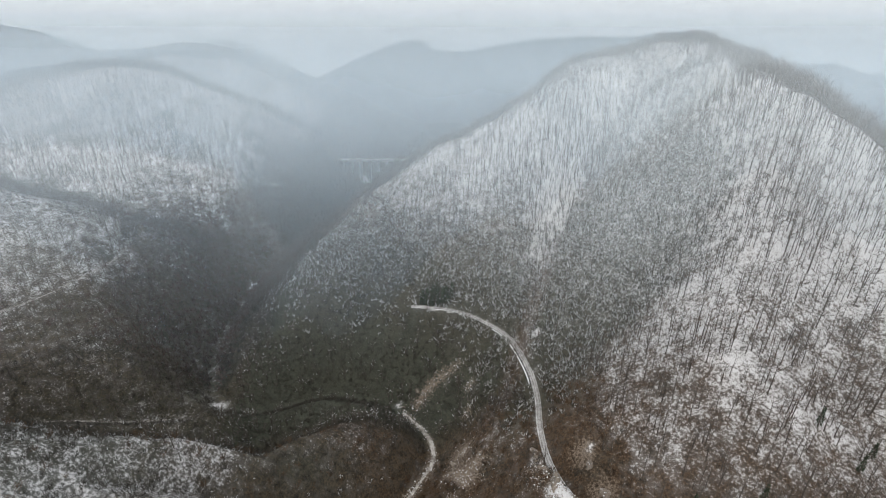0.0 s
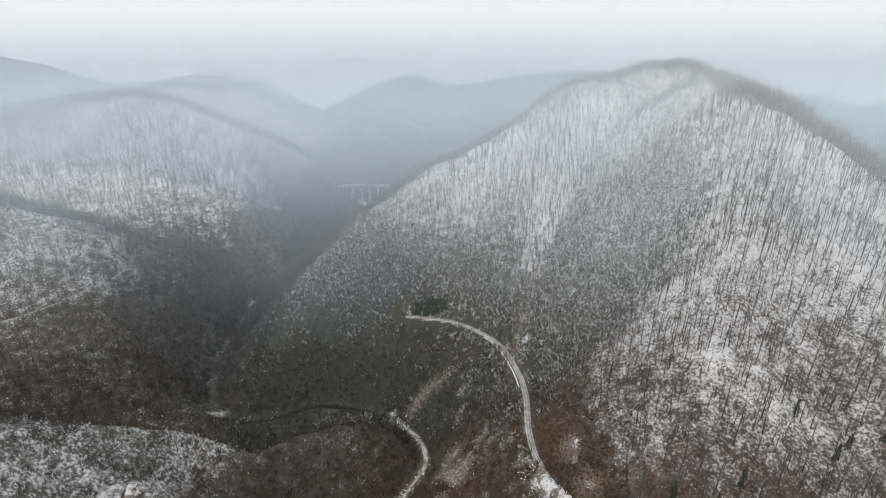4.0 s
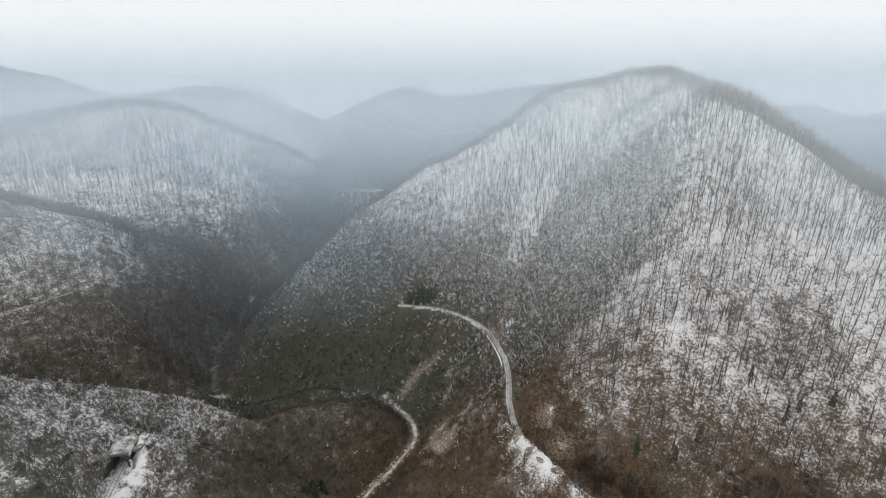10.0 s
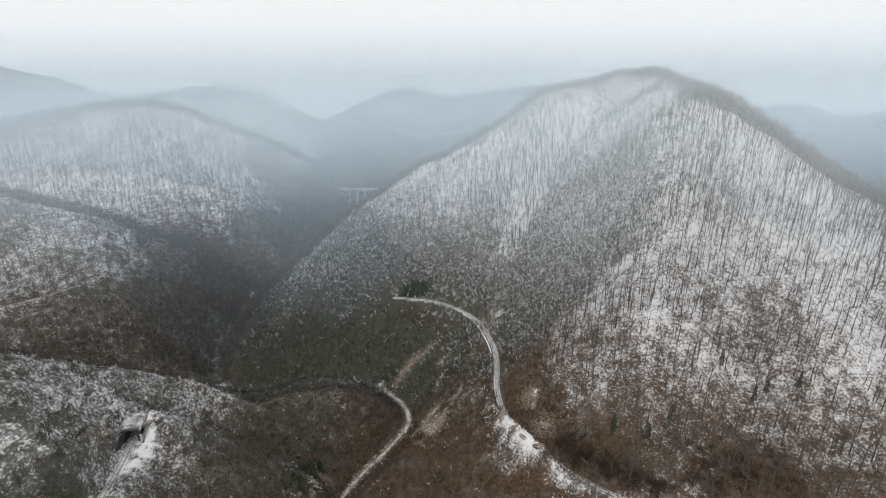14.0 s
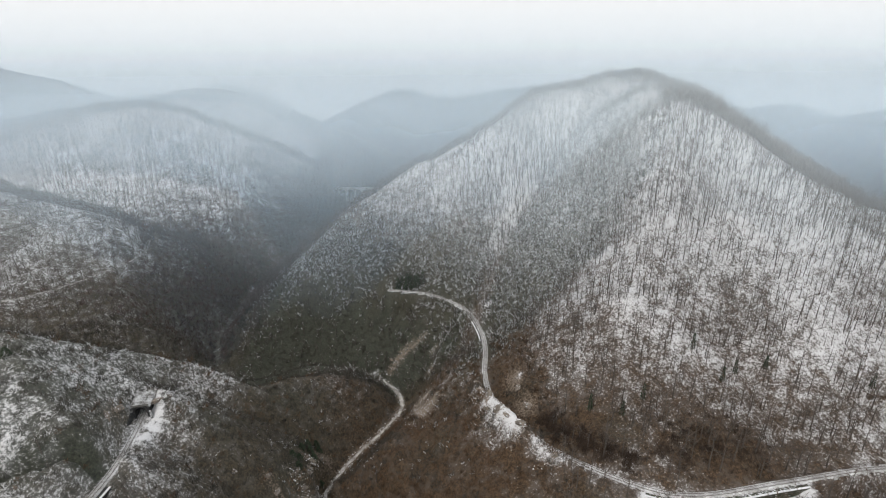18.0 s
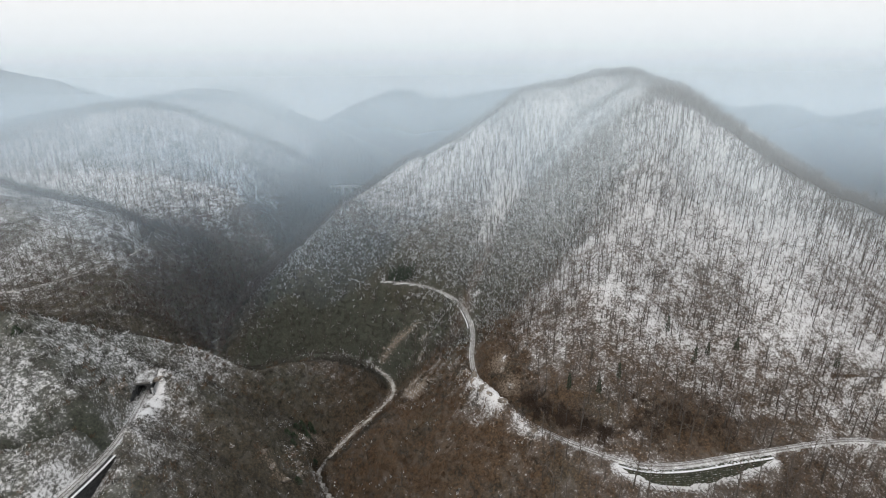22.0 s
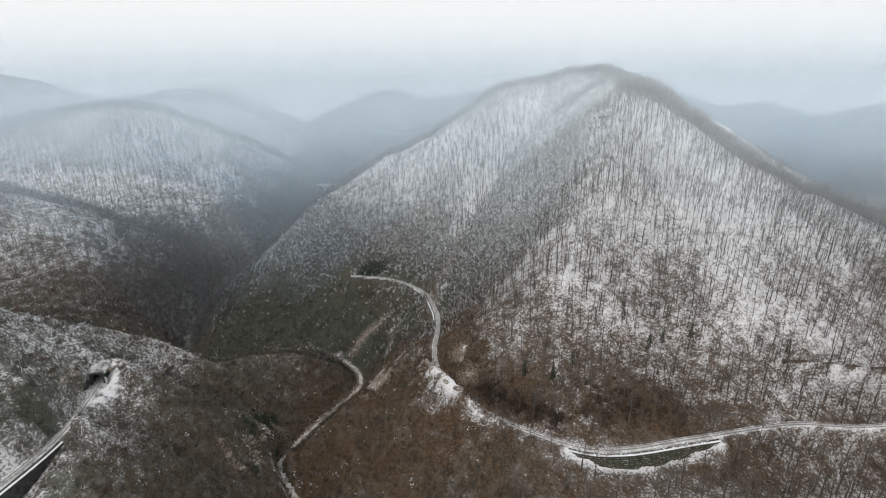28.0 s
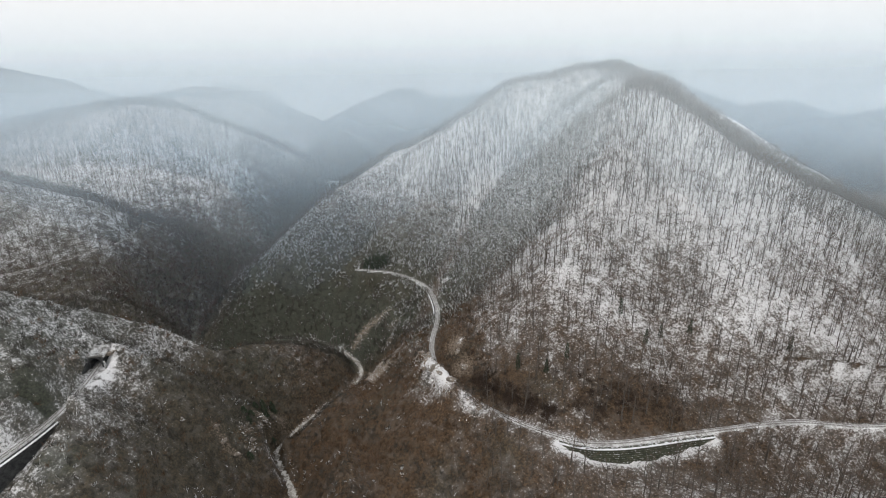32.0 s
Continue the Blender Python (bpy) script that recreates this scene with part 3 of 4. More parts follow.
def jittered(x0, x1, y0, y1, gap, seed):
    r = np.random.RandomState(seed)
    X, Y = np.meshgrid(np.arange(x0, x1, gap), np.arange(y0, y1, gap))
    X, Y = X.ravel(), Y.ravel()
    return X + r.uniform(-0.5, 0.5, X.size) * gap, Y + r.uniform(-0.5, 0.5, X.size) * gap, r


def spread_copies(name, kinds, X, Y, r, small, large, material, label, category, sink=0.0):
    """Many plants of a few kinds joined into one mesh of stuff."""
    Z = land(X, Y) - sink
    which = r.randint(0, len(kinds), X.size)
    turn, grow = r.uniform(0, 6.283, X.size), r.uniform(small, large, X.size)
    VV, TT, base = [], [], 0
    for k, (V, T) in enumerate(kinds):
        m = which == k
        n = int(m.sum())
        if not n:
            continue
        c, s = np.cos(turn[m])[:, None], np.sin(turn[m])[:, None]
        g = grow[m][:, None]
        P = np.stack([(V[:, 0] * c - V[:, 1] * s) * g + X[m][:, None], (V[:, 0] * s + V[:, 1] * c) * g + Y[m][:, None], V[:, 2] * g + Z[m][:, None]], -1)
        VV.append(P.reshape(-1, 3))
        TT.append((T[None] + (base + np.arange(n) * len(V))[:, None, None]).reshape(-1, 3))
        base += n * len(V)
    ob = new(name, fast_mesh(name, np.concatenate(VV), np.concatenate(TT), material))
    return tagged(ob, label, category, kind="stuff")


def clear_of(X, Y, pairs):
    keep = scar(X, Y) < 0.45
    keep &= sum(k * spot(X, Y, x, y, w) for x, y, w, k in SNOW_SPOTS) < 0.4
    for line, gap in pairs:
        d, _ = along(X, Y, line)
        keep &= d > gap
    return keep


WAYS = ((RAIL_EAST, 5), (RAIL_WEST, 8), (GRAVEL_LINE, 5), (STREAM, 4), (VALLEY_ROAD, 4), (HILL_ROAD, 4), (FOOT_EAST, 4), (FOOT_WEST, 4))


def near_grove(X, Y):
    """Where each tree is a thing of its own."""
    return (X > 84) & (X < 300) & (Y > 60) & (Y < 138)


def fore_scrub(X, Y):
    """Low brown scrub of the near slopes."""
    return step01(-X, -92, -70) * step01(-Y, -235, -205)


def slim_tree(seed, height, thick, limbs, twigs, limb_w, twig_w, low=0.35, spread=0.2):
    """A leafless forest tree seen from afar: a bent stem, rising limbs and a rounded haze of twigs. Returns stem and crown."""
    r = np.random.RandomState(seed)
    V, T, W, U = [], [], [], []
    top = np.array((r.uniform(-0.07, 0.07) * height, r.uniform(-0.07, 0.07) * height, height * 0.92))
    knee = np.array((r.uniform(-0.3, 0.3), r.uniform(-0.3, 0.3), height * 0.45))
    frustum(V, T, (0, 0, -0.8), knee, thick, thick * 0.75)
    frustum(V, T, knee, top, thick * 0.75, thick * 0.12)
    for i in range(limbs):
        f = r.uniform(low, 0.8)
        p = knee * (f / 0.45) if f < 0.45 else knee + (top - knee) * (f - 0.45) / 0.55
        a = i * 2.4 + r.uniform(-0.6, 0.6)
        reach = height * spread * r.uniform(0.6, 1.3)
        end = p + np.array((math.cos(a) * reach, math.sin(a) * reach, height * r.uniform(0.10, 0.26)))
        twig(V, T, r, p, end - p, np.linalg.norm(end - p), limb_w)
        for k in range(twigs // limbs):
            q = p + (end - p) * r.uniform(0.2, 1.0)
            d = (end - p) / np.linalg.norm(end - p) + r.normal(0, 0.6, 3) + np.array((0, 0, 0.4))
            twig(W, U, r, q, d, height * r.uniform(0.07, 0.17), twig_w)
    return np.array(V), np.array(T), np.array(W), np.array(U)


def wood(X, Y, kinds, seed, small, large, bark, leafless, stems, crowns):
    """A stretch of forest: its stems and its crowns, each one piece of stuff."""
    spread_copies("forest_trunks", [(k[0], k[1]) for k in kinds], X, Y, np.random.RandomState(seed), small, large, bark, stems, "forest")
    spread_copies("forest_crowns", [(k[2], k[3]) for k in kinds], X, Y, np.random.RandomState(seed), small, large, leafless, crowns, "forest")


# forest on the main mountain: tall beeches east of the rib, shorter frosted trees on the western face
X, Y, r = jittered(-140, 470, 45, 610, 3.45, 11)
Z = land(X, Y)
crest_y = np.interp(X, (-140, -48, 40, 126, 243, 262, 300, 375, 430, 470), (390, 425, 450, 530, 590, 580, 440, 330, 260, 250))
low = np.maximum(thicket(X, Y, Z) * 0.80, fore_scrub(X, Y) * 0.96)
ok = (Y < crest_y) & clear_of(X, Y, WAYS) & ~near_grove(X, Y) & (Z > np.where(Y > 225, -45, -15)) & (r.uniform(0, 1, X.size) > low) & (r.uniform(0, 1, X.size) > 0.08 + 0.3 * ripple(X, Y, 45, 21) + 0.42 * step01(190 - Y, 0, 40) * step01(X, 60, 100))
lower = (Y < 235) & (X > 85) & (Z < 105 + 25 * ripple(X, Y, 50, 61))
west_face = ok & ~lower & (X < rib_x(Y) - 6 + 14 * ripple(X, Y, 40, 71))
east_face = ok & ~lower & ~west_face & (r.uniform(0, 1, X.size) < 0.86)
lower &= ok & (r.uniform(0, 1, X.size) < 0.50)
tall = 1.15 - 0.45 * step01(Y - crest_y, -80, -5)
wood(X[west_face], Y[west_face], [slim_tree(40 + i, 9.5 + i * 0.6, 0.28, 6, 30, 0.12, 0.115, 0.22, 0.23) for i in range(7)], 5, 0.6, tall[west_face], BARK, FROST_TWIG, "short dark stems of a frosted forest", "frosted bare crowns on the mountain's western face")
wood(X[east_face], Y[east_face], [slim_tree(50 + i, 13.0 + i * 0.8, 0.235, 6, 36, 0.10, 0.085, 0.35, 0.22) for i in range(7)], 6, 0.55, tall[east_face], BARK, TWIG, "slender dark stems of a leafless beech forest", "bare grey crowns of a winter beech forest")
wood(X[lower], Y[lower], [bare_tree(140 + i, 14.0 + i * 1.1, 0.30, 7, 52, 3, 0.07, 0.27) for i in range(6)], 25, 0.5, 1.1, BARK, NEAR_TWIG, "dark stems of tall leafless beeches on the lower slope", "brownish bare crowns of tall beeches on the lower slope")


# dense crowns along the ridges, which close the skylines: line, gap, reach before and behind the crest, tree height
def ridge_wood(line, gap, before, height, seed, label, behind=30.0):
    p = np.array(line, float)
    X, Y, r = jittered(p[:, 0].min() - 30, p[:, 0].max() + 30, p[:, 1].min() - 40, p[:, 1].max() + 40, gap, seed)
    d, _ = along(X, Y, np.column_stack([p[:, :2], np.zeros(len(p))]))
    far = Y > np.interp(X, np.sort(p[:, 0]), p[np.argsort(p[:, 0]), 1])
    ok = (d < np.where(far, behind, before * r.uniform(0.3, 1.0, X.size))) & clear_of(X, Y, WAYS)
    kinds = [slim_tree(seed + i, height * (0.85 + 0.07 * i), 0.2, 6, 42, 0.12, 0.05 + 0.012 * height ** 0.8, 0.2, 0.27) for i in range(5)]
    wood(X[ok], Y[ok], kinds, seed, 0.7, 1.12, BARK, WOOD_TWIG, "thin stems of dense trees along " + label, "dense grey bare crowns along " + label)


ridge_wood([(-172, 382), (-144, 405), (-92, 432), (-63, 446), (-35, 456), (-13, 465), (12, 470), (48, 476), (84, 480), (126, 511), (190, 536), (250, 556)], 3.3, 30, 9.5, 240, "the western crest")
ridge_wood([(250, 556), (285, 570), (308, 560), (336, 500), (350, 450), (364, 420), (395, 390), (449, 330), (500, 300)], 3.0, 26, 8.5, 250, "the far eastern crest", 12)
ridge_wood([(256, 402), (272, 378), (320, 325), (375, 262), (430, 200)], 3.0, 20, 9.0, 260, "the near eastern crest", 42)
ridge_wood([(-523, 415), (-408, 398), (-336, 405), (-302, 415), (-284, 430), (-262, 440)], 4.0, 5, 12.0, 270, "the valley spur", 34)
ridge_wood([(-620, 880), (-508, 850), (-434, 830), (-356, 810), (-290, 795), (-245, 785), (-170, 772)], 5.6, 8, 13.0, 280, "the second hill", 36)
ridge_wood([(-430, 1040), (-384, 1030), (-308, 1020), (-243, 1010), (-176, 1000)], 7.0, 10, 14.0, 290, "the third hill", 36)
# forest of the western hills
X, Y, r = jittered(-800, -20, 235, 990, 5.2, 12)
Z = land(X, Y)
ok = clear_of(X, Y, [(a, b * 0.6) for a, b in WAYS]) & (Z > -75) & (X < np.interp(Y, (300, 420, 520, 960), (-165, -150, -75, -30))) & (r.uniform(0, 1, X.size) > 0.10 + 0.25 * ripple(X, Y, 70, 22)) & ((Y - 300) * 0.75 > -X - 640) & (np.hypot(X + 118, Y - 776) > 14)
knoll = ok & (((X + 195) / 75) ** 2 + ((Y - 690) / 62) ** 2 < 1 + 0.25 * ripple(X, Y, 40, 72))
near_spur = ok & (Y < 440) & ~knoll
hills = ok & ~knoll & ~near_spur & (r.uniform(0, 1, X.size) > 0.12)
wood(X[near_spur], Y[near_spur], [slim_tree(60 + i, 11 + i * 0.7, 0.24, 5, 30, 0.12, 0.13, 0.2, 0.22) for i in range(5)], 16, 0.6, 1.2, BARK, WOOD_TWIG, "dark stems of leafless trees on the valley spur", "dark bare crowns of trees on the valley spur")
wood(X[hills], Y[hills], [slim_tree(70 + i, 15 + i * 0.8, 0.32, 5, 15, 0.16, 0.17, 0.35, 0.18) for i in range(5)], 7, 0.6, 1.2, BARK, TWIG, "dark stems of leafless forest on distant hills", "grey leafless crowns on distant misty hills")
X, Y, r = jittered(-290, -110, 620, 760, 4.3, 17)
ok = (((X + 195) / 75) ** 2 + ((Y - 690) / 62) ** 2 < 1 + 0.25 * ripple(X, Y, 40, 72)) & (np.hypot(X + 118, Y - 776) > 22)
wood(X[ok], Y[ok], [slim_tree(80 + i, 12 + i, 0.3, 6, 36, 0.16, 0.2, 0.15, 0.24) for i in range(4)], 18, 0.7, 1.15, BARK, WOOD_TWIG, "dark stems of a dense wood on a knoll", "dense dark bare crowns of a wood on a knoll")
# reddish scrub on the valley floor
X, Y, r = jittered(-350, -80, 285, 660, 4.2, 20)
Z = land(X, Y)
ok = clear_of(X, Y, [(a, b * 0.5) for a, b in WAYS]) & (r.uniform(0, 1, X.size) < 0.9 * step01(14 - Z + 14 * ripple(X, Y, 50, 73), -22, 24)) & (X < np.interp(Y, (285, 360, 420, 660), (-150, -165, -120, -60)))
spread_copies("valley_scrub", [bush(380 + i, 4.2 + 0.4 * i, 18, 0.17) for i in range(5)], X[ok], Y[ok], np.random.RandomState(20), 0.6, 1.3, RED_TWIG, "dense reddish brown leafless scrub on the valley floor", "scrub")
# frosted thicket on the mountain's middle and western flank
X, Y, r = jittered(-140, 250, 185, 520, 2.35, 15)
Z = land(X, Y)
ok = (Y < np.interp(X, (-140, -48, 40, 126, 250), (390, 425, 440, 520, 560))) & clear_of(X, Y, [(a, b * 0.56) for a, b in WAYS]) & (r.uniform(0, 1, X.size) < thicket(X, Y, Z) * 0.9 * step01(Z + 14 * ripple(X, Y, 35, 8), -12, 30))
frost_kinds = [bush(180 + i, 2.6 + 0.3 * i, 24, 0.14) for i in range(6)]
spread_copies("frosted_thicket", frost_kinds, X[ok], Y[ok], np.random.RandomState(8), 0.6, 1.35, FROST, "dense leafless thicket with frost on its twigs", "thicket")
# scrub
X, Y, r = jittered(-330, 110, 40, 480, 2.6, 13)
Z = land(X, Y)
ok = clear_of(X, Y, [(a, b * 0.6) for a, b in WAYS]) & (r.uniform(0, 1, X.size) < np.maximum(fore_scrub(X, Y), 0.95 * (Z < 12) * (1 - 0.7 * thicket(X, Y, Z) * step01(Z, -12, 8))) * 0.85) & ~((X < -165) & (Y > 300))
bush_kinds = [bush(80 + i, 2.8 + 0.3 * i, 22, 0.09) for i in range(6)]
west = ((X < -10) & (Y > 205)) | ((X < 60) & (Y > 225)) | (ripple(X, Y, 50, 33) + r.uniform(-0.5, 0.5, X.size) > 0.15) | ((X < -22) & (r.uniform(0, 1, X.size) < 0.72))
white = ok & (((X < -85) & (Y < 180)) | ((X < 40) & (Y < 200) & (ripple(X, Y, 30, 41) > 0.25))) & (r.uniform(0, 1, X.size) < 0.4)
ok &= ~white
spread_copies("frosted_scrub", [bush(280 + i, 2.2, 20, 0.11) for i in range(5)], X[white], Y[white], np.random.RandomState(10), 0.5, 1.2, FROST, "low leafless scrub flecked with frost", "scrub")
for name, m, mat, label in (("brown_scrub", ok & ~west, BROWN_TWIG, "leafless brown scrub on the lower slopes"), ("dark_scrub", ok & west, GREEN_TWIG, "dark olive leafless scrub on the slopes by the stream")):
    spread_copies(name, bush_kinds, X[m], Y[m], np.random.RandomState(7), 0.6, 1.4, mat, label, "scrub")
# brown undergrowth between the trees above and below the railway
X, Y, r = jittered(60, 400, 55, 245, 3.2, 16)
Z = land(X, Y)
ok = clear_of(X, Y, [(a, b * 0.75) for a, b in WAYS]) & (r.uniform(0, 1, X.size) < (0.14 + 0.45 * ripple(X, Y, 38, 18) + 0.10 * step01(70 - Z, 0, 40) + 0.7 * spot(X, Y, 150, 118, 24) + 0.6 * spot(X, Y, 90, 130, 14)) * step01(105 - Z, 0, 60))
spread_copies("brown_undergrowth", bush_kinds, X[ok], Y[ok], np.random.RandomState(9), 0.35, 1.0, RUST_TWIG, "brown leafless undergrowth between the beeches", "undergrowth")
# dark brush in the cutting inside the railway bend and below the rock spur
r = np.random.RandomState(27)
places = np.array([(x, y, w) for x, y, w, n in ((78, 140, 5, 45), (84, 131, 5, 50), (92, 123, 5, 55), (100, 116, 5, 55), (109, 110, 4, 40), (132, 115, 9, 45), (150, 118, 11, 55), (168, 118, 9, 35), (71, 152, 4, 25)) for _ in range(n)])
X, Y = (places[:, :2] + r.normal(0, 0.55, (len(places), 2)) * places[:, 2:3]).T
ok = clear_of(X, Y, [(a, b * 0.8) for a, b in WAYS])
spread_copies("dark_brush", [bush(420 + i, 3.0 + 0.3 * i, 34, 0.10) for i in range(5)], X[ok], Y[ok], r, 0.6, 1.3, DARK_BRUSH, "dense dark brown leafless brush beside the railway", "brush")
# single trees in the grove by the railway
grove_kinds = []
for i in range(6):
    V, T, W, U = bare_tree(100 + i, 15.0 + i * 1.0, 0.38, 10, 110, 5, 0.062, 0.28)
    grove_kinds.append((fast_mesh("trunk", V, T, BARK), fast_mesh("crown", W, U, NEAR_TWIG)))
X, Y, r = jittered(84, 300, 60, 138, 6.8, 14)
Z = land(X, Y)
ok = clear_of(X, Y, WAYS) & (r.uniform(0, 1, X.size) > 0.1)
for x, y, z in list(zip(X[ok], Y[ok], Z[ok]))[:300]:
    k = r.randint(6)
    tree = tagged(new("bare_tree"), "leafless grey-barked beech on a snowy slope", "tree", group="trees by the railway")
    tree.matrix_world = Matrix.LocRotScale((x, y, z), Euler((0, 0, r.uniform(0, 6.28))), Vector((1, 1, 1)) * r.uniform(0.6, 1.1))
    for nm, me in zip(("trunk", "crown"), grove_kinds[k]):
        p = new(nm, me)
        p.parent = tree


def leaf_cloud(seed, height, count, low, wide, size):
    """Evergreen sprays round a stem, narrowing to the top."""
    r = np.random.RandomState(seed)
    V, T = [], []
    for i in range(count):
        f = low + (1 - low) * r.uniform(0, 1) ** 1.15
        rad = wide * (1.06 - f) / (1 - low) * r.uniform(0.35, 1.0) ** 0.6
        a = r.uniform(0, 6.283)
        p = np.array((math.cos(a) * rad, math.sin(a) * rad, height * f - 0.12 * rad))
        twig(V, T, r, p, (math.cos(a), math.sin(a), r.uniform(-0.5, 0.4)), size * r.uniform(0.7, 1.4), size * 0.3)
    return np.array(V), np.array(T)


# ivy-clad trees on the slope
for i, (x, y) in enumerate(((111.5, 130.5), (123, 136), (97.5, 136.6), (179, 156), (168, 148), (157.6, 163), (196, 158), (246, 147))):
    V, T, W, U = bare_tree(300 + i, 13 + i % 3, 0.3, 8, 60, 5, 0.06)
    L, S = leaf_cloud(320 + i, 8.5 + i % 3, 420, 0.08, 1.15, 0.55)
    tree = tagged(new("ivy_tree"), "bare tree with a stem clad in dark green ivy", "tree", group="ivy-clad trees")
    tree.location = (x, y, float(land(np.array([x]), np.array([y]))[0]))
    for nm, a, b, mat in (("trunk", V, T, BARK), ("crown", W, U, TWIG), ("ivy", L, S, NEEDLE)):
        p = new(nm, fast_mesh(nm, a, b, mat))
        p.parent = tree
# a small dark stand of spruce above the upper railway bend
r = np.random.RandomState(77)
spruce = []
for i in range(3):
    V, T = [], []
    frustum(V, T, (0, 0, -0.8), (0, 0, 10.5), 0.2, 0.03, 5)
    spruce.append((fast_mesh("trunk", V, T, BARK), fast_mesh("foliage", *leaf_cloud(350 + i, 11.5, 900, 0.05, 3.0, 1.0), NEEDLE)))
for i in range(18):
    x, y = -15 + (i % 7) * 3.6 + r.uniform(-1, 1), 314 + (i // 7) * 4.2 + r.uniform(-1, 1)
    tree = tagged(new("spruce"), "dark green spruce in a dense stand", "tree", group="spruce stand")
    tree.matrix_world = Matrix.LocRotScale((x, y, float(land(np.array([x]), np.array([y]))[0])), Euler((0, 0, r.uniform(0, 6))), Vector((1, 1, 1)) * r.uniform(0.45, 0.75))
    for nm, me in zip(("trunk", "foliage"), spruce[i % 3]):
        p = new(nm, me)
        p.parent = tree


# ---- rock outcrops ----
def outcrop(seed, x, y, size, flat=0.42):
    """A broken limestone knob with ledges."""
    bm = bmesh.new()
    bmesh.ops.create_icosphere(bm, subdivisions=3, radius=1.0)
    for v in bm.verts:
        q = v.co * 1.3 + Vector((seed * 7.3, seed * 1.7, 0))
        k = 1 + 0.45 * noise.noise(q) + 0.22 * noise.noise(q * 2.7) + 0.12 * noise.noise(q * 6)
        v.co = Vector((v.co.x * k, v.co.y * k * 0.8, round(v.co.z * k * 4) / 4 * 0.5 + v.co.z * k * 0.5))
        v.co.z *= flat
    me = bpy.data.meshes.new("rock_outcrop")
    bm.to_mesh(me)
    bm.free()
    me.materials.append(ROCK)
    ob = new("rock_outcrop", me)
    ob.matrix_world = Matrix.LocRotScale((x, y, float(land(np.array([x]), np.array([y]))[0]) - size * 0.16), Euler((0.35 * math.sin(seed * 3.1), 0.35 * math.cos(seed * 2.3), seed * 1.3)), Vector((size * 1.25, size * 0.8, size)))
    return tagged(ob, "broken grey limestone outcrop with snow on its ledges", "rock", group="rock outcrops")


for i, (x, y, s) in enumerate(((48, 154, 3.2), (45, 163, 2.6), (52, 143, 2.8), (47, 147, 2.2), (62, 130, 2.4), (43, 172, 2.4), (56, 136, 2.0), (76, 114, 1.8), (44, 178, 2.2), (46, 138, 2.2), (41, 150, 2.0), (70, 152, 3.0), (66, 166, 2.6), (-50, 147, 2.6), (-47, 155, 1.8),
                            (-53, 132, 2.2), (-48, 124, 2.0), (-46, 119, 1.6), (-49, 139, 2.2), (12, 206, 2.6), (6, 200, 2.0), (20, 196, 2.4), (-17, 268, 2.4), (-25, 262, 1.8), (-118, 106, 2.6), (-117, 98, 2.4), (-107, 117, 2.2), (-57, 113, 2.2), (-51, 110.5, 2.0), (-62, 117, 2.0), (-74, 109, 1.6), (-48.5, 136, 2.2))):
    outcrop(i + 1, x, y, s)


# ---- fallen trees on the eastern slope ----
def fallen_log(seed, x, y, turn, length):
    V, T = [], []
    r = np.random.RandomState(seed)
    frustum(V, T, (0, 0, 0.2), (length, 0, 0.35), 0.32, 0.12, 6)
    for i in range(4):
        f = r.uniform(0.4, 0.95) * length
        frustum(V, T, (f, 0, 0.3), (f + 1.2, r.uniform(-1.4, 1.4), r.uniform(0.3, 1.4)), 0.09, 0.02, 3)
    me = fast_mesh("fallen_log", np.array(V), np.array(T), BARK)
    z0, z1 = land(np.array([x, x + math.cos(turn) * length]), np.array([y, y + math.sin(turn) * length]))
    ob = new("fallen_log", me)
    ob.matrix_world = Matrix.Translation((x, y, z0)) @ Matrix.Rotation(turn, 4, "Z") @ Matrix.Rotation(-math.atan2(z1 - z0, length), 4, "Y")
    return tagged(ob, "dark fallen tree trunk lying on the snowy slope", "log", group="fallen trees")


for i, (x, y, a, n) in enumerate(((206, 173, -0.6, 13), (168, 141, 0.4, 10), (219, 128, 2.6, 11), (233, 143, -0.9, 9), (127, 76, 0.3, 9), (161, 80, -0.5, 10), (262, 128, 0.2, 9), (188, 176, -0.7, 8), (250, 118, 2.2, 8))):
    fallen_log(500 + i, x, y, a, n)


# ---- broken stone and lumps of frozen snow along the gorge road, the screes and the rock spur ----
def lump(seed):
    r = np.random.RandomState(seed)
    ring = [(math.cos(a) * r.uniform(0.6, 1.2), math.sin(a) * r.uniform(0.6, 1.2), r.uniform(-0.25, 0.05)) for a in np.arange(6) * 1.047]
    V = np.array(ring + [(r.uniform(-0.2, 0.2), r.uniform(-0.2, 0.2), r.uniform(0.35, 0.7))])
    return V, np.array([(i, (i + 1) % 6, 6) for i in range(6)])


lumps = [lump(700 + i) for i in range(6)]
r = np.random.RandomState(55)
pick = r.randint(0, len(GRAVEL_LINE), 3600)
jit = r.normal(0, 1, (3600, 2)) * np.interp(GRAVEL_LINE[pick, 1], (60, 110, 150, 200, 240, 260), (2.6, 2.4, 2.0, 1.5, 1.6, 3.0))[:, None]
spread_copies("road_rubble", lumps, GRAVEL_LINE[pick, 0] + jit[:, 0], GRAVEL_LINE[pick, 1] + jit[:, 1] + r.uniform(-2, 2, 3600), r, 0.1, 0.5, RUBBLE, "broken stone and frozen snow lumps along the gravel road", "rubble")
places = np.array([(x, y, w) for x, y, w, k in SCARS[2:14] for _ in range(140)] + [(x, y, 4.5) for x, y in ((46, 150), (43, 160), (52, 140), (60, 128), (74, 114), (42, 168)) for _ in range(170)] + [(x, y, 4.0) for x, y in ((-52, 128), (-47, 121), (-50, 148)) for _ in range(120)])
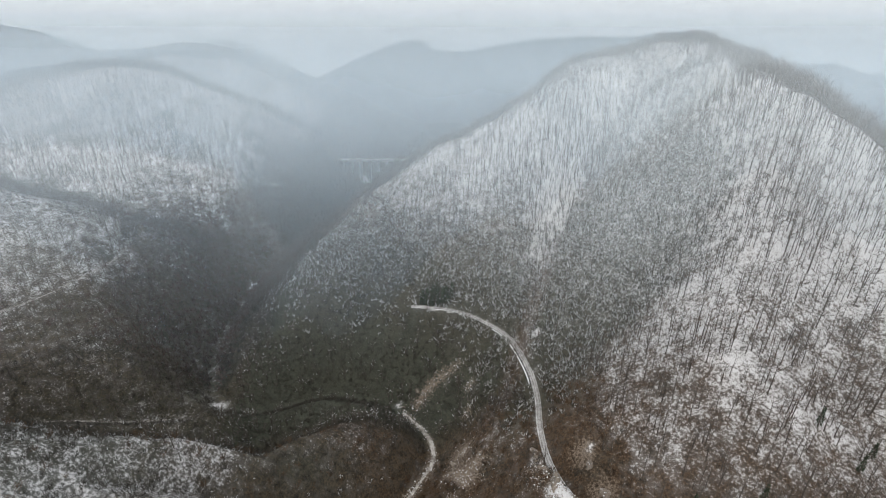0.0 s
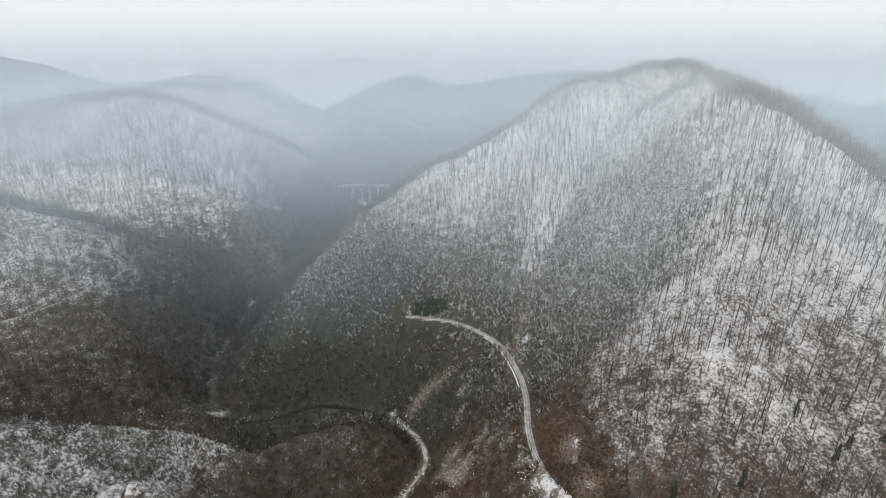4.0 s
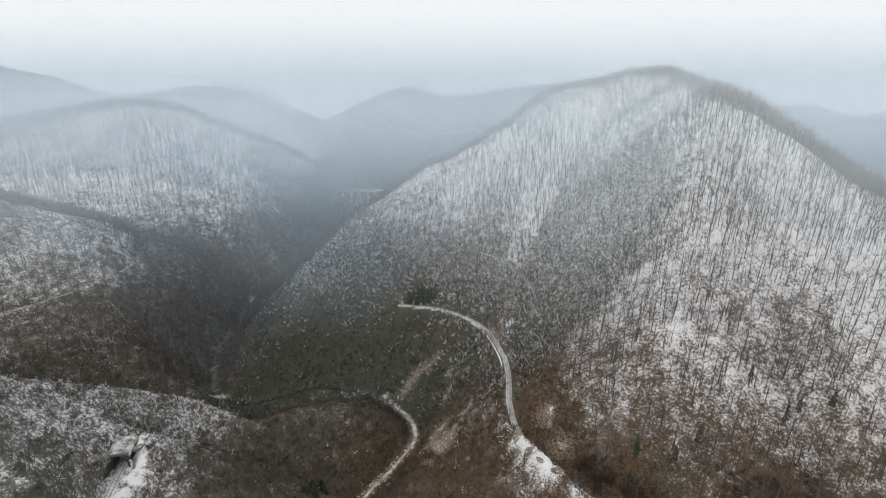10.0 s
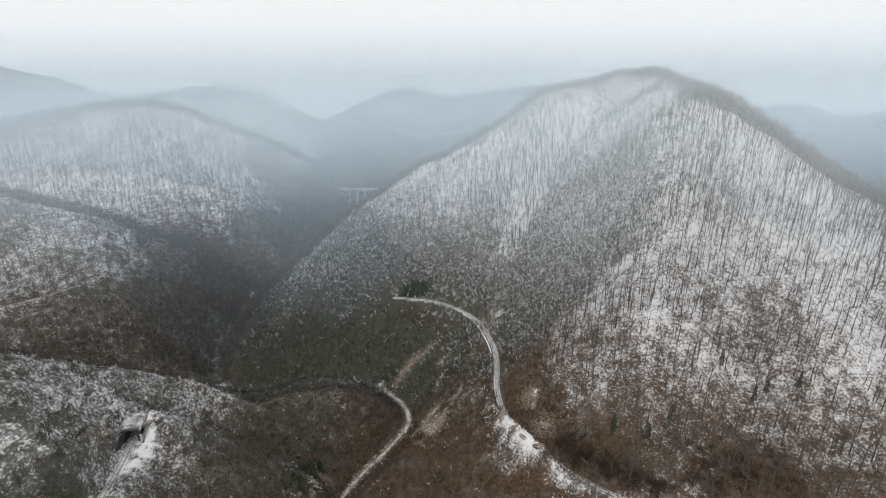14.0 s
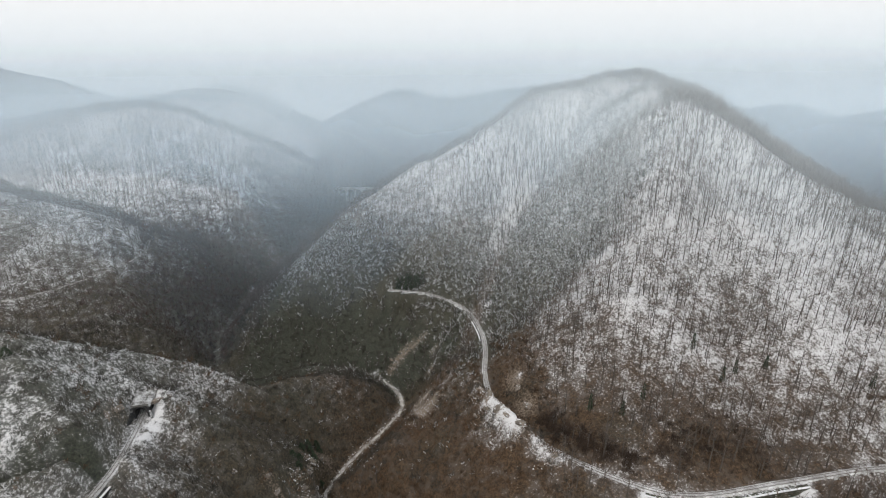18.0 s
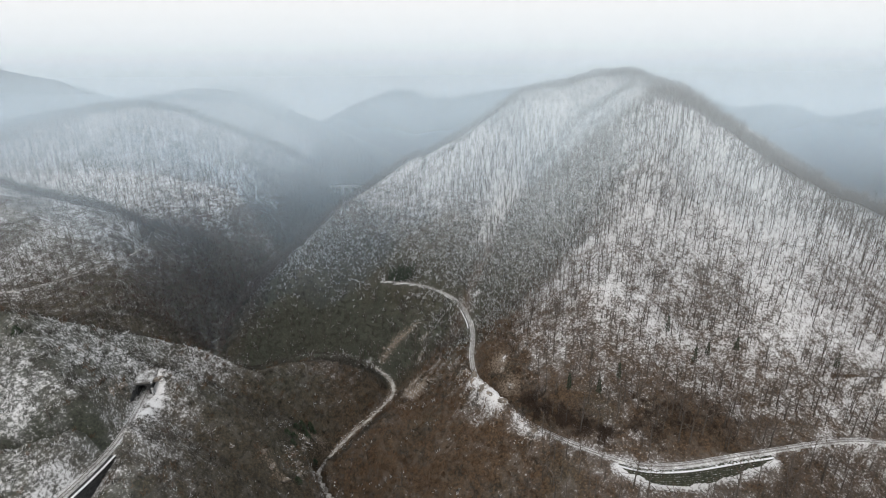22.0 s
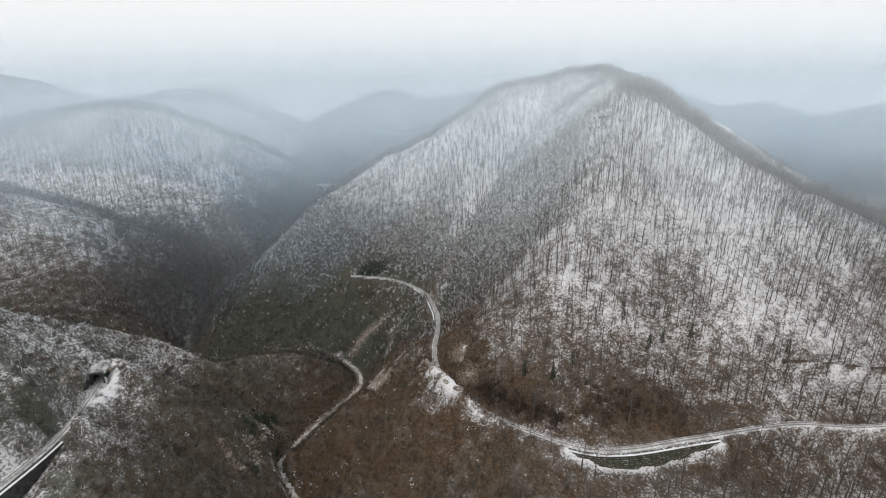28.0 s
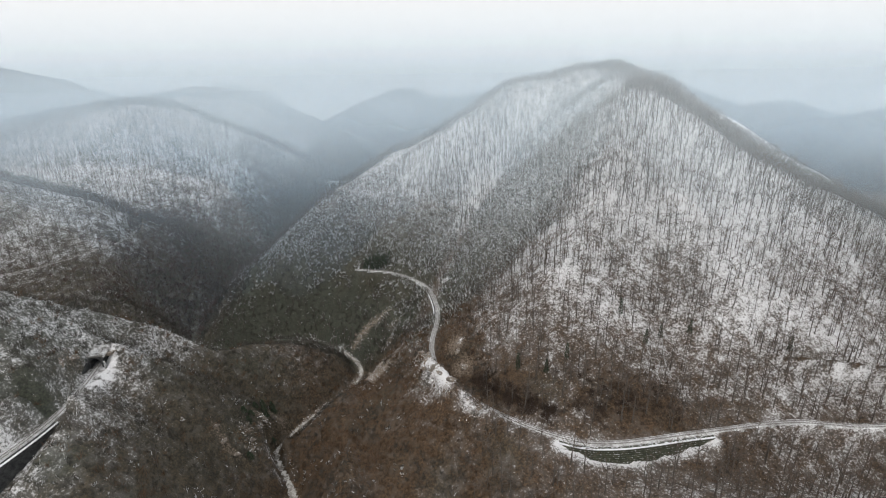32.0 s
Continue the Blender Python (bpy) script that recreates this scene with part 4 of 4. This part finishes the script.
jit = r.normal(0, 0.6, (len(places), 2)) * places[:, 2:3]
spread_copies("scree", lumps, places[:, 0] + jit[:, 0], places[:, 1] + jit[:, 1], r, 0.1, 0.45, RUBBLE, "loose pale scree with snow between the stones", "scree")
for i, (x, y, h) in enumerate(((-55, 160, 6.0), (-52, 154, 5.5), (-49, 150, 4.6), (-56, 152, 4.4), (-50, 163, 4.0), (-54, 141, 3.8), (-46, 146, 3.0), (-52.6, 134, 4.5), (-57, 139.5, 4.0), (-45.5, 114, 4.0), (-52, 166, 5.0), (-150, 99, 4.0))):
    L, S = leaf_cloud(360 + i, h, 420, 0.03, 2.2, 0.6)
    ob = tagged(new("evergreen_bush", fast_mesh("evergreen_bush", L, S, NEEDLE)), "dark evergreen bush among pale rocks", "bush", group="evergreen bushes")
    ob.location = (x, y, float(land(np.array([x]), np.array([y]))[0]) - 0.2)


# ---- the railway ----
def track(line, label):
    """Ballast with snow, sleepers and two rails on a line."""
    root = tagged(new("railway_track"), label, "railway track")
    bm = bmesh.new()
    sweep(bm, line, [(-2.2, -1.0), (-1.45, 0.35), (1.45, 0.35), (2.2, -1.0)], closed=False)
    part("ballast", bm, BALLAST, root, "snow-dusted ballast bed")
    fine = spline(line[::3], 0.65)
    t = np.gradient(fine[:, :2], axis=0)
    t /= np.linalg.norm(t, axis=1)[:, None]
    V, F = [], []
    for p, d in zip(fine, t):
        k = len(V)
        for s, a, z in ((-1, -1, 0.30), (-1, 1, 0.30), (1, 1, 0.30), (1, -1, 0.30), (-1, -1, 0.44), (-1, 1, 0.44), (1, 1, 0.44), (1, -1, 0.44)):
            V.append((p[0] + d[1] * 1.25 * s + d[0] * 0.12 * a, p[1] - d[0] * 1.25 * s + d[1] * 0.12 * a, p[2] + z))
        F += [(k + a, k + b, k + c, k + e) for a, b, c, e in ((4, 7, 6, 5), (0, 1, 5, 4), (1, 2, 6, 5), (2, 3, 7, 6), (3, 0, 4, 7))]
    sl = mesh_object("sleeper_row", V, F, SLEEPER)
    sl.parent = root
    tagged(sl, kind="stuff")
    for side in (-0.75, 0.75):
        bm = bmesh.new()
        sweep(bm, offset(fine[::3], side), [(-0.07, 0.42), (-0.05, 0.60), (0.05, 0.60), (0.07, 0.42)], closed=False)
        part("rail", bm, STEEL, root)
    return root


track(RAIL_EAST, "single railway track dusted with snow along the mountainside")
track(RAIL_WEST, "single railway track leaving a tunnel, swept by snow")


def masonry_wall(name, top, foot_z, material, label, course=1.1, block=2.4):
    """A retaining wall of stone blocks under a coping, standing on a given foot."""
    root = tagged(new(name), label, "retaining wall")
    n = len(top)
    t = np.gradient(top[:, :2], axis=0)
    t /= np.linalg.norm(t, axis=1)[:, None]
    out = np.stack([-t[:, 1], t[:, 0]], 1)     # away from the track
    bm = bmesh.new()
    rows = []
    for p, z, o in zip(top, foot_z, out):
        z = min(z, p[2] - 0.3) - 1.0
        lean = 0.16 * (p[2] - z)
        rows.append([bm.verts.new(c) for c in ((p[0], p[1], p[2]), (p[0] + o[0] * lean, p[1] + o[1] * lean, z), (p[0] - o[0] * 2, p[1] - o[1] * 2, z), (p[0] - o[0] * 2, p[1] - o[1] * 2, p[2]))])
    for a, b in zip(rows[:-1], rows[1:]):
        for i in range(4):
            bm.faces.new((a[i], a[(i + 1) % 4], b[(i + 1) % 4], b[i]))
    bm.faces.new(rows[0])
    bm.faces.new(rows[-1][::-1])
    bmesh.ops.recalc_face_normals(bm, faces=bm.faces)
    part("core", bm, material, root)
    bm = bmesh.new()
    sweep(bm, top, [(-0.35, 0.0), (-0.35, 0.3), (0.45, 0.3), (0.45, 0.0)])
    part("coping", bm, SNOW, root, "snow-covered coping")
    rs = np.random.RandomState(31)
    cube = bmesh.new()
    box(cube, -block * 0.485, block * 0.485, -0.2, 0.2, -course * 0.47, course * 0.47, bevel=0.06)
    stone = bpy.data.meshes.new("stone")
    cube.to_mesh(stone)
    cube.free()
    stone.materials.append(material)
    run = np.concatenate([[0], np.cumsum(np.linalg.norm(np.diff(top[:, :2], axis=0), axis=1))])
    made = 0
    for c in range(14):
        for k, s in enumerate(np.arange(block * (0.5 + 0.5 * (c % 2)), run[-1], block)):
            x, y, zt, zf = (np.interp(s, run, v) for v in (top[:, 0], top[:, 1], top[:, 2], foot_z))
            z = zt - (c + 0.5) * course
            if z + course * 0.3 < zf or made >= 300:
                continue
            ox, oy = np.interp(s, run, out[:, 0]), np.interp(s, run, out[:, 1])
            lean = 0.16 * (zt - z) + rs.uniform(-0.05, 0.08)
            ob = new("stone", stone)
            ob.matrix_world = Matrix.Translation((x + ox * lean, y + oy * lean, z)) @ Matrix.Rotation(math.atan2(-ox, oy), 4, "Z") @ Matrix.Rotation(0.16, 4, "X")
            ob.parent = root
            made += 1
    return root


masonry_wall("retaining_wall", WALL_EAST, lens(WALL_EAST, 7.6, 0.75)[:, 2], MOSSWALL, "long mossy dark green stone retaining wall under the railway")
masonry_wall("retaining_wall", WALL_WEST, FOOT_WEST[:, 2], DARKWALL, "dark stone retaining wall below the railway bend")
masonry_wall("retaining_wall", WALL_BEND, lens(WALL_BEND, 4.5, 0.6)[:, 2], DARKWALL, "low dark stone retaining wall on the upper railway bend", 0.9, 2.2)


def portal(m):
    """A tunnel mouth: stone front with an arched opening, coping, wing wall and a sooty lining behind."""
    root = tagged(new("tunnel_portal"), "arched stone tunnel mouth with snow on its coping", "tunnel portal")
    root.matrix_world = m
    w, spring, r, W, Ht = 2.5, 3.2, 2.5, 3.3, 6.2
    arch = [(-w, -1.0), (-w, spring)] + [(-r * math.cos(a), spring + r * math.sin(a)) for a in np.linspace(0.2, math.pi - 0.2, 11)] + [(w, spring), (w, -1.0)]
    bm = bmesh.new()
    left = [(-W, -1.0), (-W, spring)] + [(x, z) for x, z in zip(np.linspace(-W, W, 13)[1:-1], [Ht] * 11)] + [(W, spring), (W, -1.0)]
    a0, a1, b0, b1 = ([bm.verts.new((x, y, z)) for x, z in ring] for y, ring in ((0, arch), (7.5, arch), (0, left), (7.5, left)))
    for i in range(len(arch) - 1):
        for p, q in ((a0, b0), (b0, b1), (b1, a1), (a1, a0)):
            bm.faces.new((p[i], p[i + 1], q[i + 1], q[i]))
    bmesh.ops.recalc_face_normals(bm, faces=bm.faces)
    front = part("front", bm, DARKWALL, root)
    bm = bmesh.new()
    p, q = ([bm.verts.new((x * 1.02, y, z)) for x, z in arch] for y in (0.4, 7.2))
    for i in range(len(arch) - 1):
        bm.faces.new((p[i], p[i + 1], q[i + 1], q[i]))
    bm.faces.new(q)
    part("lining", bm, SOOT, root, "sooty dark lining")
    bm = bmesh.new()
    bmesh.ops.create_grid(bm, x_segments=18, y_segments=12, size=1.0)
    for v in bm.verts:
        x, y = v.co.x, v.co.y
        side = max(0.0, abs(x) * (W + 1.0) - W + 0.3)
        v.co = Vector((x * (W + 1.0), 4.7 + y * 4.9 - 0.35 * side * (y < 0), Ht + 0.1 + 0.6 * (1 + y) - 0.34 * side ** 1.7 + 0.35 * noise.noise(Vector((x * 4, y * 3, 1)))))
    part("earth_cover", bm, HEAP, root, "snow, scrub and rubble heaped on the tunnel roof")
    for i in range(9):
        a0_, a1_ = math.pi * i / 9 + 0.02, math.pi * (i + 1) / 9 - 0.02
        bm = bmesh.new()
        vs = [bm.verts.new((-math.cos(a) * rr, y, spring + math.sin(a) * rr)) for y in (-0.12, 0.2) for a, rr in ((a0_, 2.5), (a1_, 2.5), (a1_, 3.1), (a0_, 3.1))]
        for f in ((0, 1, 2, 3), (7, 6, 5, 4), (0, 4, 5, 1), (1, 5, 6, 2), (2, 6, 7, 3), (3, 7, 4, 0)):
            bm.faces.new([vs[k] for k in f])
        part("voussoir", bm, DARKWALL, front)
    bm = bmesh.new()
    box(bm, -W - 0.2, W + 0.2, -0.2, 1.0, Ht, Ht + 0.35, bevel=0.08)
    part("coping", bm, STONE, root)
    for s in (-1, 1):
        bm = bmesh.new()
        k = 6 if s < 0 else 2
        vs = [bm.verts.new(v) for v in ((s * W, 0.1, -1), (s * (W + 1.5), -k, -1), (s * (W + 1.0), -k, 1.2), (s * W, 0.1, 3.6))]
        ws = [bm.verts.new((v.co.x + s * 0.9, v.co.y, v.co.z)) for v in vs]
        bm.faces.new(vs), bm.faces.new(ws[::-1])
        for i in range(4):
            bm.faces.new((vs[i], vs[(i + 1) % 4], ws[(i + 1) % 4], ws[i]))
        bmesh.ops.recalc_face_normals(bm, faces=bm.faces)
        part("wing_wall", bm, DARKWALL if s < 0 else HEAP, root, "rough dark wing wall" if s < 0 else "snow-dusted wing wall")
    return root


portal(pose(-111.9, 112.0, 51.8, 0, 0, 12))


# ---- roads ----
def road(name, line, half, material, label, category, crown=0.25):
    """A strip with ragged edges, its width wandering along the way."""
    bm = bmesh.new()
    prof = [(-half - 0.8, -0.5), (-half, crown * 0.5), (0, crown), (half, crown * 0.5), (half + 0.8, -0.5)]
    fine = spline(line[::2], 1.5)
    sweep(bm, fine, prof, closed=False)
    bm.verts.ensure_lookup_table()
    for i, v in enumerate(bm.verts):
        c = Vector(fine[i // 5])
        k = (1.5 if name == "road" and c.y < 140 else 0.68) + 0.55 * noise.noise(Vector((c.x * 0.09, c.y * 0.09, 3.0 + (i % 5 > 2)))) + 0.35 * noise.noise(Vector((c.x * 0.45, c.y * 0.45, 9.0 + (i % 5 > 2))))
        v.co.x, v.co.y = c.x + (v.co.x - c.x) * k, c.y + (v.co.y - c.y) * k
    me = bpy.data.meshes.new(name)
    bm.to_mesh(me)
    bm.free()
    me.materials.append(material)
    return tagged(new(name, me), label, category, kind="structure")


road("road", GRAVEL_LINE, 1.15, GRAVEL, "narrow gravel road with frozen snow in the gorge", "road")
road("forest_road", HILL_ROAD, 0.7, GRAVEL, "snow-covered forest road on the hillside", "road")
road("valley_road", VALLEY_ROAD, 0.6, GRAVEL, "snow-covered track on the valley floor", "road")


# ---- the viaduct far up the valley ----
def viaduct(x0, x1, y, z, span=13.0):
    root = tagged(new("viaduct"), "pale stone railway viaduct with arches, far up the misty valley", "viaduct")
    n = int((x1 - x0) / span)
    bm = bmesh.new()
    box(bm, x0 - 6, x1 + 6, y - 3, y + 3, z - 1.6, z, bevel=0.1)
    part("deck", bm, PALE, root)
    for s in (-2.8, 2.8):
        bm = bmesh.new()
        box(bm, x0 - 6, x1 + 6, y + s - 0.3, y + s + 0.3, z, z + 1.3, bevel=0.05)
        part("parapet", bm, PALE, root)
    for i in range(n + 1):
        x = x0 + i * span
        g = float(land(np.array([x]), np.array([y]))[0])
        if g < z - 3:
            bm = bmesh.new()
            box(bm, x - 1.6, x + 1.6, y - 2.6, y + 2.6, g - 2, z - 1.6, bevel=0.15)
            part("pier", bm, PALE, root)
        if i < n:
            bm = bmesh.new()
            rr = span / 2 - 1.5
            low = [(x + span / 2 - rr * math.cos(a), z - 1.6 - rr * 0.9 + rr * 0.9 * math.sin(a)) for a in np.linspace(0, math.pi, 11)]
            f = [[bm.verts.new((px, y + yy, pz)) for px, pz in low] for yy in (-2.6, 2.6)]
            t = [[bm.verts.new((px, y + yy, z - 1.6)) for px, pz in low] for yy in (-2.6, 2.6)]
            for k in range(10):
                bm.faces.new((f[0][k], f[0][k + 1], f[1][k + 1], f[1][k]))
                bm.faces.new((f[0][k], t[0][k], t[0][k + 1], f[0][k + 1]))
                bm.faces.new((f[1][k], f[1][k + 1], t[1][k + 1], t[1][k]))
            bmesh.ops.recalc_face_normals(bm, faces=bm.faces)
            part("arch", bm, PALE, root)
    return root


viaduct(-150, -20, 767, -20)


# ---- mist hanging in the valleys: added leaning sheets stand in for haze, thicker further off ----
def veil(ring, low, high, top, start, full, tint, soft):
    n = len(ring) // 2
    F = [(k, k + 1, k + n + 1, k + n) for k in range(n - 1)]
    ob = mesh_object("mist", ring, F, mist_material("haze_veil", low, high, top, tint, start, full, soft), smooth=True)
    tagged(ob, "tinted see-through sheet standing in for winter haze between the hills", "mist", kind="structure")


# before and about the main mountain: rings round the drone's hover, clear below
for radius, low, high in ((225, 0.0, 0.18), (300, 0.0, 0.24), (395, 0.005, 0.28)):
    veil([((radius + 0.8 * z) * math.sin(a), -65 + (radius + 0.8 * z) * math.cos(a), z) for z in (-60, 520) for a in np.linspace(-1.25, 1.25, 41)], low, high, 196, 60, 180, (0.82, 0.93, 1.0), 18.0)
# between the ranges further back: blue of the haze put into the tints, whiter further off
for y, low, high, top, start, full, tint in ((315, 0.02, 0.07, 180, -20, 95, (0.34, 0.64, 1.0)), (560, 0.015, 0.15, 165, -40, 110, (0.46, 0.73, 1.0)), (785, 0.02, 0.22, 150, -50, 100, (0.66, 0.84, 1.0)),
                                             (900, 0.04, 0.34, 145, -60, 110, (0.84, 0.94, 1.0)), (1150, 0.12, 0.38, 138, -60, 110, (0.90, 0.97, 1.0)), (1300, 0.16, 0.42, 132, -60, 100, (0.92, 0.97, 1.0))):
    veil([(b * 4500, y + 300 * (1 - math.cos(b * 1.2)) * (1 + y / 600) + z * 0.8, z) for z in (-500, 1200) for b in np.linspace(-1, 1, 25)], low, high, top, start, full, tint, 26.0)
# the white distance behind the last hills: an added sheet that glows
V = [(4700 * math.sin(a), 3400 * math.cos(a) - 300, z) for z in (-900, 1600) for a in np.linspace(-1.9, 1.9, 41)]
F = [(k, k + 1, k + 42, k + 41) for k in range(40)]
tagged(mesh_object("backdrop", V, F, DISTANCE, smooth=True), "glowing backdrop for the pale hazy distance and white sky", "backdrop", kind="structure")
